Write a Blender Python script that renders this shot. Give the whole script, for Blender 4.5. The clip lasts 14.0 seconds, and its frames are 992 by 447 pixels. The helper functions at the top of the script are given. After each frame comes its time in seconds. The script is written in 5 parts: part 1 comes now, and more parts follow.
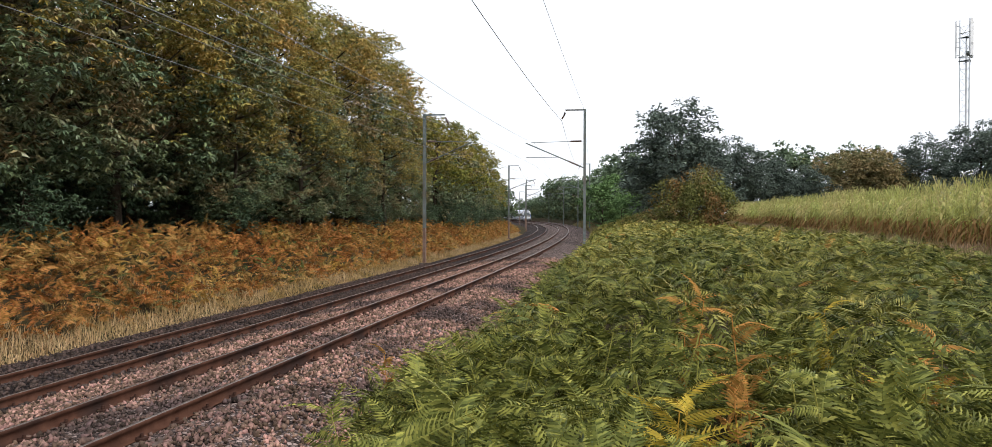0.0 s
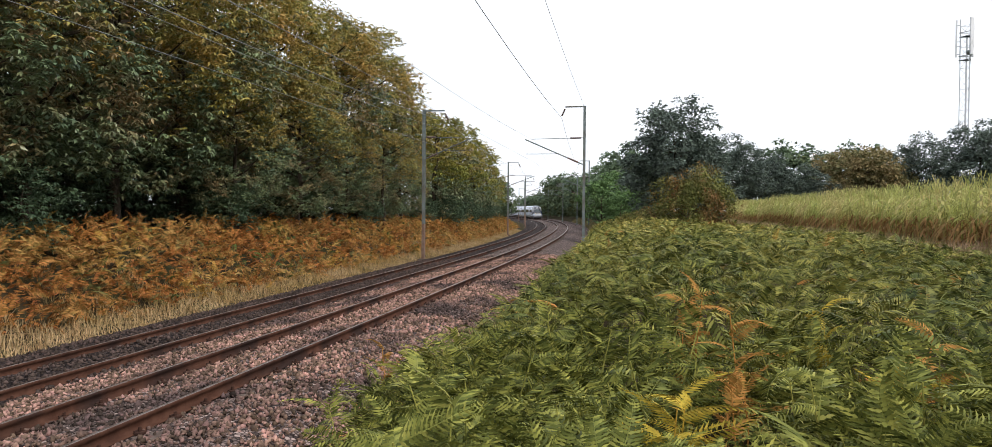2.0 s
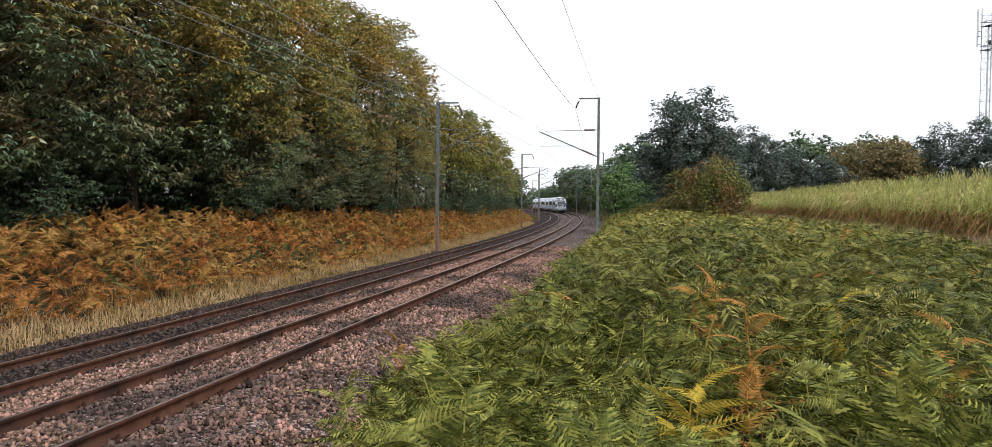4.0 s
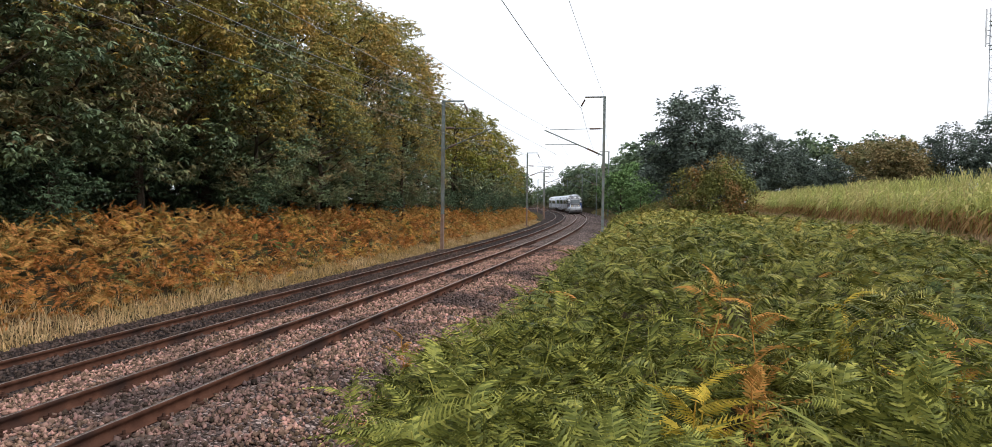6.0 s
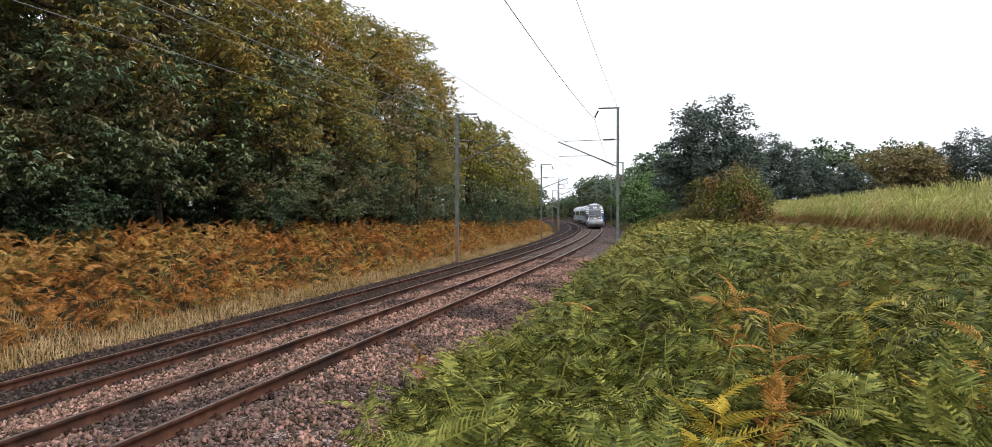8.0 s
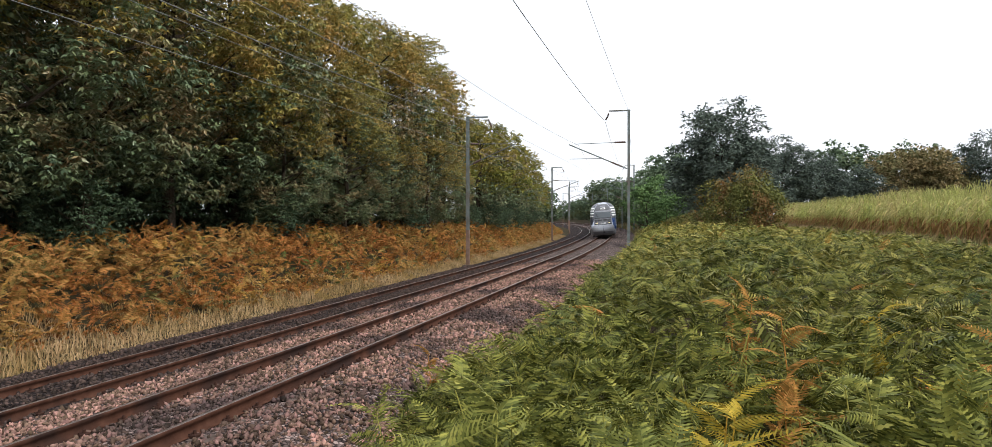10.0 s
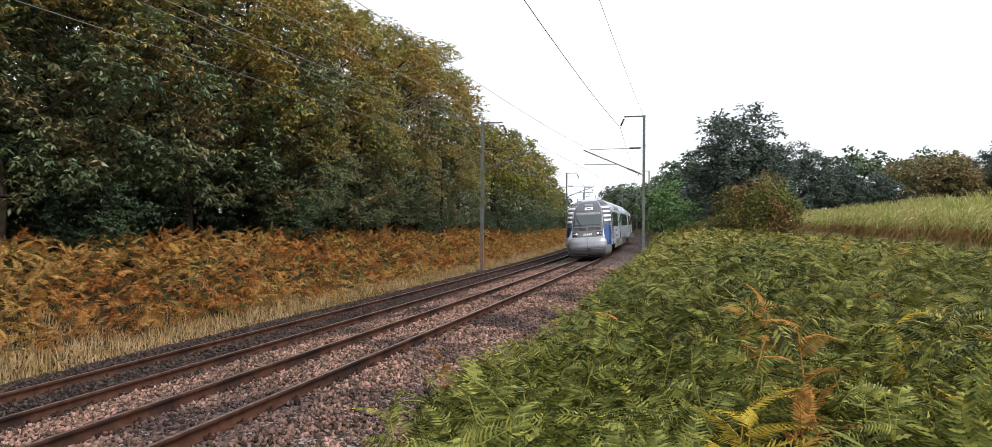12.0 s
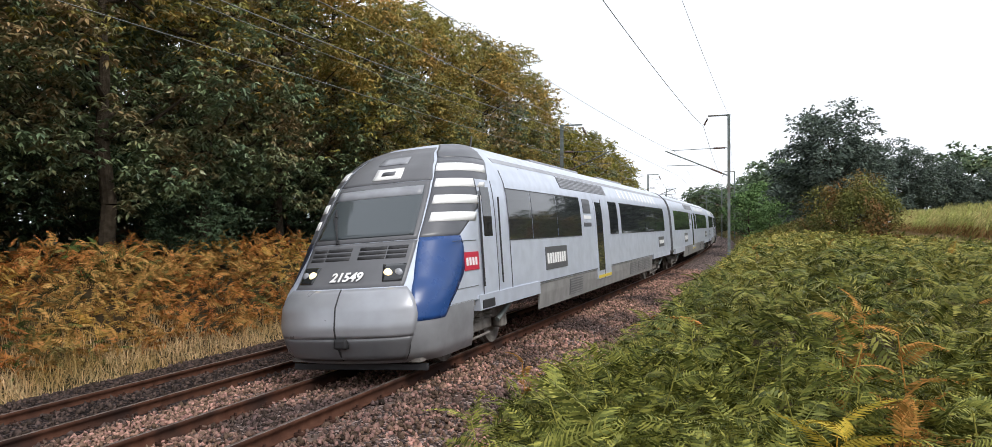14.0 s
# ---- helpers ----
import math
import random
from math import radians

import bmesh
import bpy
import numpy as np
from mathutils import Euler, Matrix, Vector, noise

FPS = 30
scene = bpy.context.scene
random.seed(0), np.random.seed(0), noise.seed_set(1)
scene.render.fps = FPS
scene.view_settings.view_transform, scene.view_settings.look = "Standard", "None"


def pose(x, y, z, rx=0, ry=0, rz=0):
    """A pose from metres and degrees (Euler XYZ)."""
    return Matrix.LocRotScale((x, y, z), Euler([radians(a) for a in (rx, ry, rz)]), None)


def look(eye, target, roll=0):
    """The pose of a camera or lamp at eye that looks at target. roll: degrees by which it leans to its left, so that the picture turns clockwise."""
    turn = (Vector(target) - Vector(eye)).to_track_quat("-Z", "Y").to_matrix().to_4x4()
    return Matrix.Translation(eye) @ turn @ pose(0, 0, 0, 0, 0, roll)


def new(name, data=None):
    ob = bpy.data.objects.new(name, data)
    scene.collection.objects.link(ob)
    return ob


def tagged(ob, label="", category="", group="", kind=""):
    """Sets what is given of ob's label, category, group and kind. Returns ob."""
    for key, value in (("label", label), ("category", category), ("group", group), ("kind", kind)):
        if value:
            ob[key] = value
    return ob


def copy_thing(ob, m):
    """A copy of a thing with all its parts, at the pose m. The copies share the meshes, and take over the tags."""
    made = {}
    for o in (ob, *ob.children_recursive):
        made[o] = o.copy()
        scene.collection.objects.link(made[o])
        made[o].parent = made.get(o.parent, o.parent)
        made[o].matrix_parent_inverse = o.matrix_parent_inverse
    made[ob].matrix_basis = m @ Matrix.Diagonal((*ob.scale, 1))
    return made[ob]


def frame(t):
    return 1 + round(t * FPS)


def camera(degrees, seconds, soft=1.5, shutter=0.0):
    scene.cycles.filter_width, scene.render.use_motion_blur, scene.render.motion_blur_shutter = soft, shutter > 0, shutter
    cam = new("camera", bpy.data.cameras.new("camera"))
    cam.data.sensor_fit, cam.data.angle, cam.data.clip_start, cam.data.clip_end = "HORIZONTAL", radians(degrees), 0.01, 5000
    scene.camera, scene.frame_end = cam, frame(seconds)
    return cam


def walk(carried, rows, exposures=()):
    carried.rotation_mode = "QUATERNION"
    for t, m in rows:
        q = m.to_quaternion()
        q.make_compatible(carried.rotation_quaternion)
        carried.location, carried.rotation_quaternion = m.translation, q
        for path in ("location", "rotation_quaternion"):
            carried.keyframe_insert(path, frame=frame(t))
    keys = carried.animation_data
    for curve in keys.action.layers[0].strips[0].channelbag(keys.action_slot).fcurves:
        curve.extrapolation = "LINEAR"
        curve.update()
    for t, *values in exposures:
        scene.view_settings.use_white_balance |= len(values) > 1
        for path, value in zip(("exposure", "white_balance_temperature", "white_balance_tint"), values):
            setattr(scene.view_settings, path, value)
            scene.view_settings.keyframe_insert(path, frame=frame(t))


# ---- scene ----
cam = camera(70.5, 14.0, soft=0.6)
EYE = (0.0, 0.0, 2.352)
PATH = [
    (0.0, pose(*EYE, 89.20, -0.12, -0.23)),
    (0.5, pose(*EYE, 89.04, -0.07, -0.24)),
    (1.0, pose(*EYE, 89.08, -0.33, 0.03)),
    (1.5, pose(*EYE, 88.79, -0.41, -0.38)),
    (2.0, pose(*EYE, 88.90, -0.48, -0.30)),
    (2.5, pose(*EYE, 89.17, -0.31, -0.05)),
    (3.0, pose(*EYE, 89.11, -0.30, 0.00)),
    (3.5, pose(*EYE, 88.38, -0.33, 0.51)),
    (6.0, pose(*EYE, 88.13, -0.68, 1.24)),
    (6.5, pose(*EYE, 88.21, -0.63, 1.77)),
    (7.0, pose(*EYE, 88.25, -0.58, 2.15)),
    (7.5, pose(*EYE, 88.94, -0.02, 2.63)),
    (8.0, pose(*EYE, 89.12, 0.00, 2.42)),
    (10.5, pose(*EYE, 89.39, 0.02, 3.54)),
    (11.0, pose(*EYE, 89.42, -0.02, 3.67)),
    (11.5, pose(*EYE, 90.06, -0.04, 3.68)),
    (12.0, pose(*EYE, 89.79, -0.24, 4.46)),
    (12.5, pose(*EYE, 90.13, 0.01, 5.68)),
    (13.0, pose(*EYE, 90.55, 0.03, 6.21)),
    (13.5, pose(*EYE, 90.31, 0.02, 8.27)),
    (14.0, pose(*EYE, 90.04, 0.09, 10.95)),
]
walk(cam, PATH)

# ---- light: bright overcast sky, soft sun behind thin cloud ----
world = bpy.data.worlds.new("overcast")
scene.world = world
world.use_nodes = True
wn, wl = world.node_tree.nodes, world.node_tree.links
wn.clear()
sky = wn.new("ShaderNodeTexSky")
sky.sky_type, sky.sun_disc = "NISHITA", False
sky.sun_elevation, sky.sun_rotation = radians(40), radians(150)
sky.dust_density, sky.air_density = 4.0, 1.0
dim = wn.new("ShaderNodeMix")
dim.data_type, dim.blend_type = "RGBA", "MULTIPLY"
dim.inputs[0].default_value = 1.0
dim.inputs[7].default_value = (0.09, 0.09, 0.09, 1)
cloud = wn.new("ShaderNodeMix")
cloud.data_type = "RGBA"
cloud.inputs[0].default_value = 0.85
cloud.inputs[7].default_value = (1.15, 1.2, 1.3, 1)
back, wout = wn.new("ShaderNodeBackground"), wn.new("ShaderNodeOutputWorld")
wl.new(sky.outputs[0], dim.inputs[6])
wl.new(dim.outputs[2], cloud.inputs[6])
wl.new(cloud.outputs[2], back.inputs[0])
wl.new(back.outputs[0], wout.inputs[0])
back.inputs[1].default_value = 0.82
sun = new("sun", bpy.data.lights.new("sun", "SUN"))
sun.data.energy, sun.data.angle, sun.data.color = 2.0, radians(14), (1.0, 0.97, 0.92)
sun.matrix_world = look((0, 0, 50), (-30, 30, 8))
scene.view_settings.exposure = 0.45


# ---- materials ----
def mat(name, c1, c2, scale=4.0, rough=0.8, bump=0.3, metal=0.0, c3=None, patch=0.6, island=0.0, leaf=0.0,
        grain=None, obj=0.0, spec=0.06, dist=0.01):
    """Colour between c1 and c2 by fine noise, towards c3 in patches; island and obj vary single pieces."""
    m = bpy.data.materials.new(name)
    m.use_nodes = True
    n, l = m.node_tree.nodes, m.node_tree.links
    b = n["Principled BSDF"]
    co = n.new("ShaderNodeTexCoord")
    n1 = n.new("ShaderNodeTexNoise")
    n1.inputs["Scale"].default_value, n1.inputs["Detail"].default_value = scale, 5
    l.new(co.outputs["Object"], n1.inputs["Vector"])
    r1 = n.new("ShaderNodeMapRange")
    r1.inputs[1].default_value, r1.inputs[2].default_value = 0.35, 0.65
    l.new(n1.outputs["Fac"], r1.inputs[0])
    mix = n.new("ShaderNodeMix")
    mix.data_type = "RGBA"
    mix.inputs[6].default_value, mix.inputs[7].default_value = (*c1, 1), (*c2, 1)
    l.new(r1.outputs[0], mix.inputs[0])
    col = mix.outputs[2]
    if c3:
        n2 = n.new("ShaderNodeTexNoise")
        n2.inputs["Scale"].default_value, n2.inputs["Detail"].default_value = patch, 3
        l.new(co.outputs["Object"], n2.inputs["Vector"])
        r2 = n.new("ShaderNodeMapRange")
        r2.inputs[1].default_value, r2.inputs[2].default_value = 0.45, 0.62
        l.new(n2.outputs["Fac"], r2.inputs[0])
        mx = n.new("ShaderNodeMix")
        mx.data_type = "RGBA"
        mx.inputs[7].default_value = (*c3, 1)
        l.new(r2.outputs[0], mx.inputs[0])
        l.new(col, mx.inputs[6])
        col = mx.outputs[2]
    for amount, node, socket in ((island, "ShaderNodeNewGeometry", "Random Per Island"), (obj, "ShaderNodeObjectInfo", "Random")):
        if amount:
            g = n.new(node)
            mr = n.new("ShaderNodeMapRange")
            mr.inputs[3].default_value, mr.inputs[4].default_value = 1 - amount, 1 + amount
            l.new(g.outputs[socket], mr.inputs[0])
            hs = n.new("ShaderNodeHueSaturation")
            l.new(mr.outputs[0], hs.inputs["Value"])
            hm = n.new("ShaderNodeMapRange")
            hm.inputs[3].default_value, hm.inputs[4].default_value = 0.5 + 0.03 * amount, 0.5 - 0.03 * amount
            l.new(g.outputs[socket], hm.inputs[0])
            l.new(hm.outputs[0], hs.inputs["Hue"])
            l.new(col, hs.inputs["Color"])
            col = hs.outputs[0]
    l.new(col, b.inputs["Base Color"])
    b.inputs["Metallic"].default_value = metal
    b.inputs["Specular IOR Level"].default_value = spec
    rr = n.new("ShaderNodeMapRange")
    rr.inputs[3].default_value, rr.inputs[4].default_value = max(0.03, rough - 0.08), min(1, rough + 0.08)
    l.new(n1.outputs["Fac"], rr.inputs[0])
    l.new(rr.outputs[0], b.inputs["Roughness"])
    if bump:
        n3 = n.new("ShaderNodeTexNoise")
        n3.inputs["Scale"].default_value, n3.inputs["Detail"].default_value = grain or scale * 6, 4
        l.new(co.outputs["Object"], n3.inputs["Vector"])
        bp = n.new("ShaderNodeBump")
        bp.inputs["Strength"].default_value, bp.inputs["Distance"].default_value = bump, dist
        l.new(n3.outputs["Fac"], bp.inputs["Height"])
        l.new(bp.outputs[0], b.inputs["Normal"])
    if leaf:
        t = n.new("ShaderNodeBsdfTranslucent")
        l.new(col, t.inputs[0])
        ms = n.new("ShaderNodeMixShader")
        ms.inputs[0].default_value = leaf
        l.new(b.outputs[0], ms.inputs[1])
        l.new(t.outputs[0], ms.inputs[2])
        l.new(ms.outputs[0], n["Material Output"].inputs[0])
    return m


def gravel_mat(name, a, b, c, size):
    """Crushed stone: cells of single stones, each of its own tone, with shade painted into the gaps between them."""
    m = bpy.data.materials.new(name)
    m.use_nodes = True
    n, l = m.node_tree.nodes, m.node_tree.links
    bs = n["Principled BSDF"]
    co, v, e = n.new("ShaderNodeTexCoord"), n.new("ShaderNodeTexVoronoi"), n.new("ShaderNodeTexVoronoi")
    e.feature = "DISTANCE_TO_EDGE"
    for q in (v, e):
        q.inputs["Scale"].default_value = 1 / size
        l.new(co.outputs["Object"], q.inputs["Vector"])
    ramp = n.new("ShaderNodeValToRGB")
    ramp.color_ramp.elements[0].color, ramp.color_ramp.elements[1].color = (*a, 1), (*c, 1)
    ramp.color_ramp.elements.new(0.5).color = (*b, 1)
    sep = n.new("ShaderNodeSeparateColor")
    l.new(v.outputs["Color"], sep.inputs[0])
    l.new(sep.outputs[0], ramp.inputs[0])
    nz = n.new("ShaderNodeTexNoise")
    nz.inputs["Scale"].default_value = 0.9
    l.new(co.outputs["Object"], nz.inputs["Vector"])
    hs, mr = n.new("ShaderNodeHueSaturation"), n.new("ShaderNodeMapRange")
    mr.inputs[1].default_value, mr.inputs[2].default_value, mr.inputs[3].default_value, mr.inputs[4].default_value = 0.3, 0.7, 0.7, 1.25
    l.new(nz.outputs[0], mr.inputs[0])
    l.new(mr.outputs[0], hs.inputs["Value"])
    # Darkens the colour towards cell edges, in place of shade between stones.
    gap, mg = n.new("ShaderNodeMapRange"), n.new("ShaderNodeMix")
    gap.inputs[1].default_value, gap.inputs[2].default_value, gap.inputs[3].default_value = 0.0, 0.22, 0.12
    l.new(e.outputs["Distance"], gap.inputs[0])
    mg.data_type, mg.blend_type = "RGBA", "MULTIPLY"
    mg.inputs[0].default_value = 1.0
    l.new(ramp.outputs[0], mg.inputs[6])
    l.new(gap.outputs[0], mg.inputs[7])
    l.new(mg.outputs[2], hs.inputs["Color"])
    l.new(hs.outputs[0], bs.inputs["Base Color"])
    bs.inputs["Roughness"].default_value = 0.9
    bs.inputs["Specular IOR Level"].default_value = 0.06
    bp = n.new("ShaderNodeBump")
    bp.inputs["Strength"].default_value, bp.inputs["Distance"].default_value = 1.0, size * 0.6
    l.new(e.outputs["Distance"], bp.inputs["Height"])
    l.new(bp.outputs[0], bs.inputs["Normal"])
    return m


def paint(name, c, rough=0.35, metal=0.0, dirt=0.12, spec=0.5):
    """Painted or bare metal with faint grime."""
    return mat(name, c, tuple(v * (1 - dirt) for v in c), scale=3, rough=rough, bump=0.05, metal=metal, spec=spec, grain=60, dist=0.002)


M = {
    "soil": mat("soil", (0.055, 0.038, 0.02), (0.03, 0.023, 0.013), 2.5, 0.95, 0.8, c3=(0.045, 0.042, 0.018), dist=0.05),
    "ballast": gravel_mat("ballast_pink", (0.04, 0.03, 0.028), (0.16, 0.118, 0.108), (0.40, 0.30, 0.27), 0.055),
    "ballast_dark": gravel_mat("ballast_brown", (0.02, 0.015, 0.015), (0.05, 0.037, 0.035), (0.11, 0.085, 0.08), 0.055),
    "stone": mat("crushed_stone", (0.35, 0.218, 0.162), (0.12, 0.074, 0.058), 9, 0.85, 0.5, c3=(0.07, 0.05, 0.045), patch=0.4, island=0.75, grain=60),
    "stone_dark": mat("dark_crushed_stone", (0.085, 0.06, 0.05), (0.05, 0.037, 0.033), 9, 0.85, 0.5, island=0.5, grain=60),
    "rust": mat("rusty_steel", (0.06, 0.027, 0.018), (0.095, 0.045, 0.03), 6, 0.75, 0.4, c3=(0.032, 0.019, 0.016), patch=1.2, spec=0.04),
    "railtop": mat("worn_rail_head", (0.2, 0.15, 0.13), (0.32, 0.27, 0.25), 12, 0.36, 0.1, metal=0.7),
    "sleeper": mat("old_sleeper", (0.14, 0.11, 0.095), (0.075, 0.055, 0.045), 5, 0.9, 0.5, obj=0.25),
    "galv": mat("weathered_galvanised_steel", (0.20, 0.23, 0.23), (0.13, 0.155, 0.15), 3, 0.6, 0.15, metal=0.3, c3=(0.14, 0.13, 0.11), patch=0.8),
    "rustpost": mat("rust_stained_post", (0.16, 0.1, 0.075), (0.22, 0.15, 0.12), 4, 0.8, 0.3),
    "wire": paint("wire", (0.2, 0.21, 0.2), 0.45, 0.5),
    "porcelain": paint("brown_insulator", (0.10, 0.06, 0.045), 0.3),
    "bark": mat("bark", (0.07, 0.055, 0.04), (0.035, 0.028, 0.02), 6, 0.95, 1.0, dist=0.04),
    "chestnut": mat("chestnut_leaves", (0.175, 0.225, 0.105), (0.115, 0.17, 0.1), 0.9, 0.36, 0, c3=(0.26, 0.19, 0.09), patch=0.4, island=0.5, leaf=0.22, spec=0.42),
    "chestnut_gold": mat("turning_lit_leaves", (0.36, 0.30, 0.075), (0.22, 0.225, 0.07), 0.8, 0.45, 0, c3=(0.38, 0.26, 0.075), patch=0.3, island=0.5, leaf=0.3, spec=0.25),
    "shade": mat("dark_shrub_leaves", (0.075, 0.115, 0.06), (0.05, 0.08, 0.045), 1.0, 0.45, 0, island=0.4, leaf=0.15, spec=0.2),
    # Haze is mixed into this leaf colour: paler and bluer.
    "oak": mat("hazy_oak_leaves", (0.118, 0.148, 0.118), (0.08, 0.105, 0.088), 1.0, 0.5, 0, island=0.5, leaf=0.15),
    "oak_brown": mat("browning_leaves", (0.31, 0.235, 0.11), (0.21, 0.17, 0.08), 1.0, 0.6, 0, c3=(0.14, 0.135, 0.06), patch=0.4, island=0.4, leaf=0.15),
    "willow": mat("yellow_green_leaves", (0.25, 0.24, 0.05), (0.16, 0.18, 0.045), 1.0, 0.6, 0, c3=(0.28, 0.22, 0.055), patch=0.4, island=0.4, leaf=0.25),
    "fresh": mat("fresh_green_leaves", (0.13, 0.21, 0.075), (0.09, 0.155, 0.06), 1.0, 0.6, 0, island=0.4, leaf=0.2),
    # Distance haze is painted into this paler foliage colour.
    "farwood": mat("hazy_far_foliage", (0.13, 0.175, 0.1), (0.09, 0.13, 0.08), 0.5, 0.8, 0, c3=(0.1, 0.115, 0.05), patch=0.15, island=0.35, leaf=0.1),
    "fern": mat("green_bracken", (0.182, 0.19, 0.042), (0.068, 0.09, 0.03), 1.6, 0.45, 0, c3=(0.255, 0.235, 0.06), patch=0.7, island=0.7, leaf=0.12, obj=0.25),
    "fern_brown": mat("dying_bracken", (0.44, 0.23, 0.06), (0.32, 0.15, 0.045), 2, 0.7, 0, c3=(0.36, 0.22, 0.05), patch=0.9, island=0.35, leaf=0.25),
    "fern_yellow": mat("yellowed_bracken", (0.46, 0.35, 0.05), (0.34, 0.25, 0.04), 2, 0.6, 0, c3=(0.4, 0.2, 0.05), patch=0.9, island=0.3, leaf=0.25),
    "bracken": mat("rust_brown_bracken", (0.38, 0.17, 0.045), (0.26, 0.11, 0.034), 1.1, 0.7, 0, c3=(0.38, 0.235, 0.075), patch=0.45, island=0.5, leaf=0.25),
    "bracken_gold": mat("golden_bracken", (0.46, 0.28, 0.065), (0.34, 0.19, 0.05), 1.1, 0.7, 0, c3=(0.38, 0.27, 0.1), patch=0.6, island=0.4, leaf=0.25),
    "straw": mat("dry_grass", (0.56, 0.41, 0.225), (0.4, 0.27, 0.135), 1.5, 0.8, 0, c3=(0.36, 0.25, 0.10), patch=0.5, island=0.35, leaf=0.25),
    "grass": mat("green_grass", (0.085, 0.12, 0.03), (0.06, 0.09, 0.028), 1.5, 0.7, 0, c3=(0.2, 0.16, 0.06), patch=0.5, island=0.3, leaf=0.25),
    "field_edge": mat("dry_headland_grass", (0.40, 0.28, 0.18), (0.28, 0.19, 0.12), 0.9, 0.8, 0, c3=(0.3, 0.26, 0.12), patch=0.4, island=0.4, leaf=0.25),
    "verge": mat("mixed_verge_grass", (0.2, 0.2, 0.09), (0.15, 0.13, 0.06), 0.8, 0.8, 0, c3=(0.26, 0.2, 0.11), patch=0.3, island=0.35, leaf=0.2),
    "corn": mat("ripening_maize", (0.48, 0.49, 0.17), (0.36, 0.40, 0.13), 1.3, 0.6, 0, c3=(0.52, 0.45, 0.2), patch=0.5, island=0.4, leaf=0.45),
    "corn_dry": mat("dry_maize_leaves", (0.38, 0.235, 0.10), (0.26, 0.155, 0.065), 1.3, 0.8, 0, island=0.35, leaf=0.25),
    "silver": paint("silver_grey_paint", (0.55, 0.595, 0.69), 0.32, 0.3),
    "silver_low": paint("skirt_grey_paint", (0.27, 0.265, 0.26), 0.45, 0.15, 0.25),
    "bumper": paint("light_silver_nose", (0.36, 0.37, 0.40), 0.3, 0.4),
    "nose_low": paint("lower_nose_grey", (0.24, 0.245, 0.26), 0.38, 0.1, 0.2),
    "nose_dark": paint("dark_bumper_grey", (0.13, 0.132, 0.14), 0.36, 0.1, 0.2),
    "dark": paint("dark_grey_paint", (0.085, 0.088, 0.10), 0.35),
    "mid": paint("mid_grey_paint", (0.115, 0.117, 0.127), 0.4),
    "white": paint("white_paint", (0.80, 0.80, 0.80), 0.4),
    "blue": paint("blue_paint", (0.016, 0.056, 0.19), 0.28),
    "navy": paint("near_black_blue", (0.012, 0.014, 0.03), 0.3),
    "red": paint("red_paint", (0.5, 0.02, 0.05), 0.35),
    "yellow": paint("yellow_paint", (0.65, 0.5, 0.06), 0.45),
    "black": paint("black_rubber", (0.018, 0.018, 0.02), 0.6),
    "under": mat("brake_dust_grime", (0.21, 0.195, 0.18), (0.10, 0.09, 0.08), 5, 0.75, 0.4),
    "roofgrey": paint("roof_grey_paint", (0.30, 0.31, 0.34), 0.4, 0.1, 0.25),
}


def glass_mat(name, c, rough):
    m = bpy.data.materials.new(name)
    m.use_nodes = True
    b = m.node_tree.nodes["Principled BSDF"]
    b.inputs["Base Color"].default_value = (*c, 1)
    b.inputs["Roughness"].default_value = rough
    b.inputs["Specular IOR Level"].default_value = 0.5
    b.inputs["Coat Weight"].default_value = 0.35
    b.inputs["Coat Roughness"].default_value = 0.02
    return m


def glow_mat(name, c, strength):
    m = bpy.data.materials.new(name)
    m.use_nodes = True
    b = m.node_tree.nodes["Principled BSDF"]
    b.inputs["Base Color"].default_value = (*c, 1)
    b.inputs["Emission Color"].default_value = (*c, 1)
    b.inputs["Emission Strength"].default_value = strength
    return m


M["glass"] = glass_mat("tinted_glass", (0.022, 0.024, 0.027), 0.05)
M["screen"] = glass_mat("windscreen_glass", (0.06, 0.072, 0.08), 0.06)
M["lamp"] = glow_mat("lit_headlamp", (1.0, 0.78, 0.42), 0.95)

# ---- line of the railway: s runs away from the camera, lat to the right of the near track ----
GAUGE, APART, DROP, CANT_NEAR, CANT_FAR = 0.7525, 3.469, -0.312, radians(4.05), radians(2.91)
TS = np.arange(-60, 340, 0.5)
_k = np.interp(TS, [0, 20, 40, 60, 80, 110, 140], [0.00006, 0.00061, 0.00132, 0.00122, 0.00111, 0.00137, 0.00124])
_i = int(np.argmin(abs(TS)))
TH = -np.cumsum(_k) * 0.5
TH = TH - TH[_i] + radians(11.294)
TX, TY = np.cumsum(np.sin(TH)) * 0.5, np.cumsum(np.cos(TH)) * 0.5
TX, TY = TX - TX[_i] - 5.005, TY - TY[_i] + 6.0


def grade(s):
    return -0.00073 * np.maximum(s, 0)


def on_line(s, lat, z=0.0):
    """World place at a level offset from the near track's centre."""
    a = np.interp(s, TS, TH)
    return np.stack([np.interp(s, TS, TX) + np.cos(a) * lat, np.interp(s, TS, TY) - np.sin(a) * lat, z + grade(s)], -1)


def on_track(s, off, z, far=False):
    """World place in the canted frame of one of the two tracks."""
    c = CANT_FAR if far else CANT_NEAR
    return on_line(s, (-APART if far else 0) + off * np.cos(c) - z * np.sin(c), off * np.sin(c) + z * np.cos(c) + (DROP if far else 0))


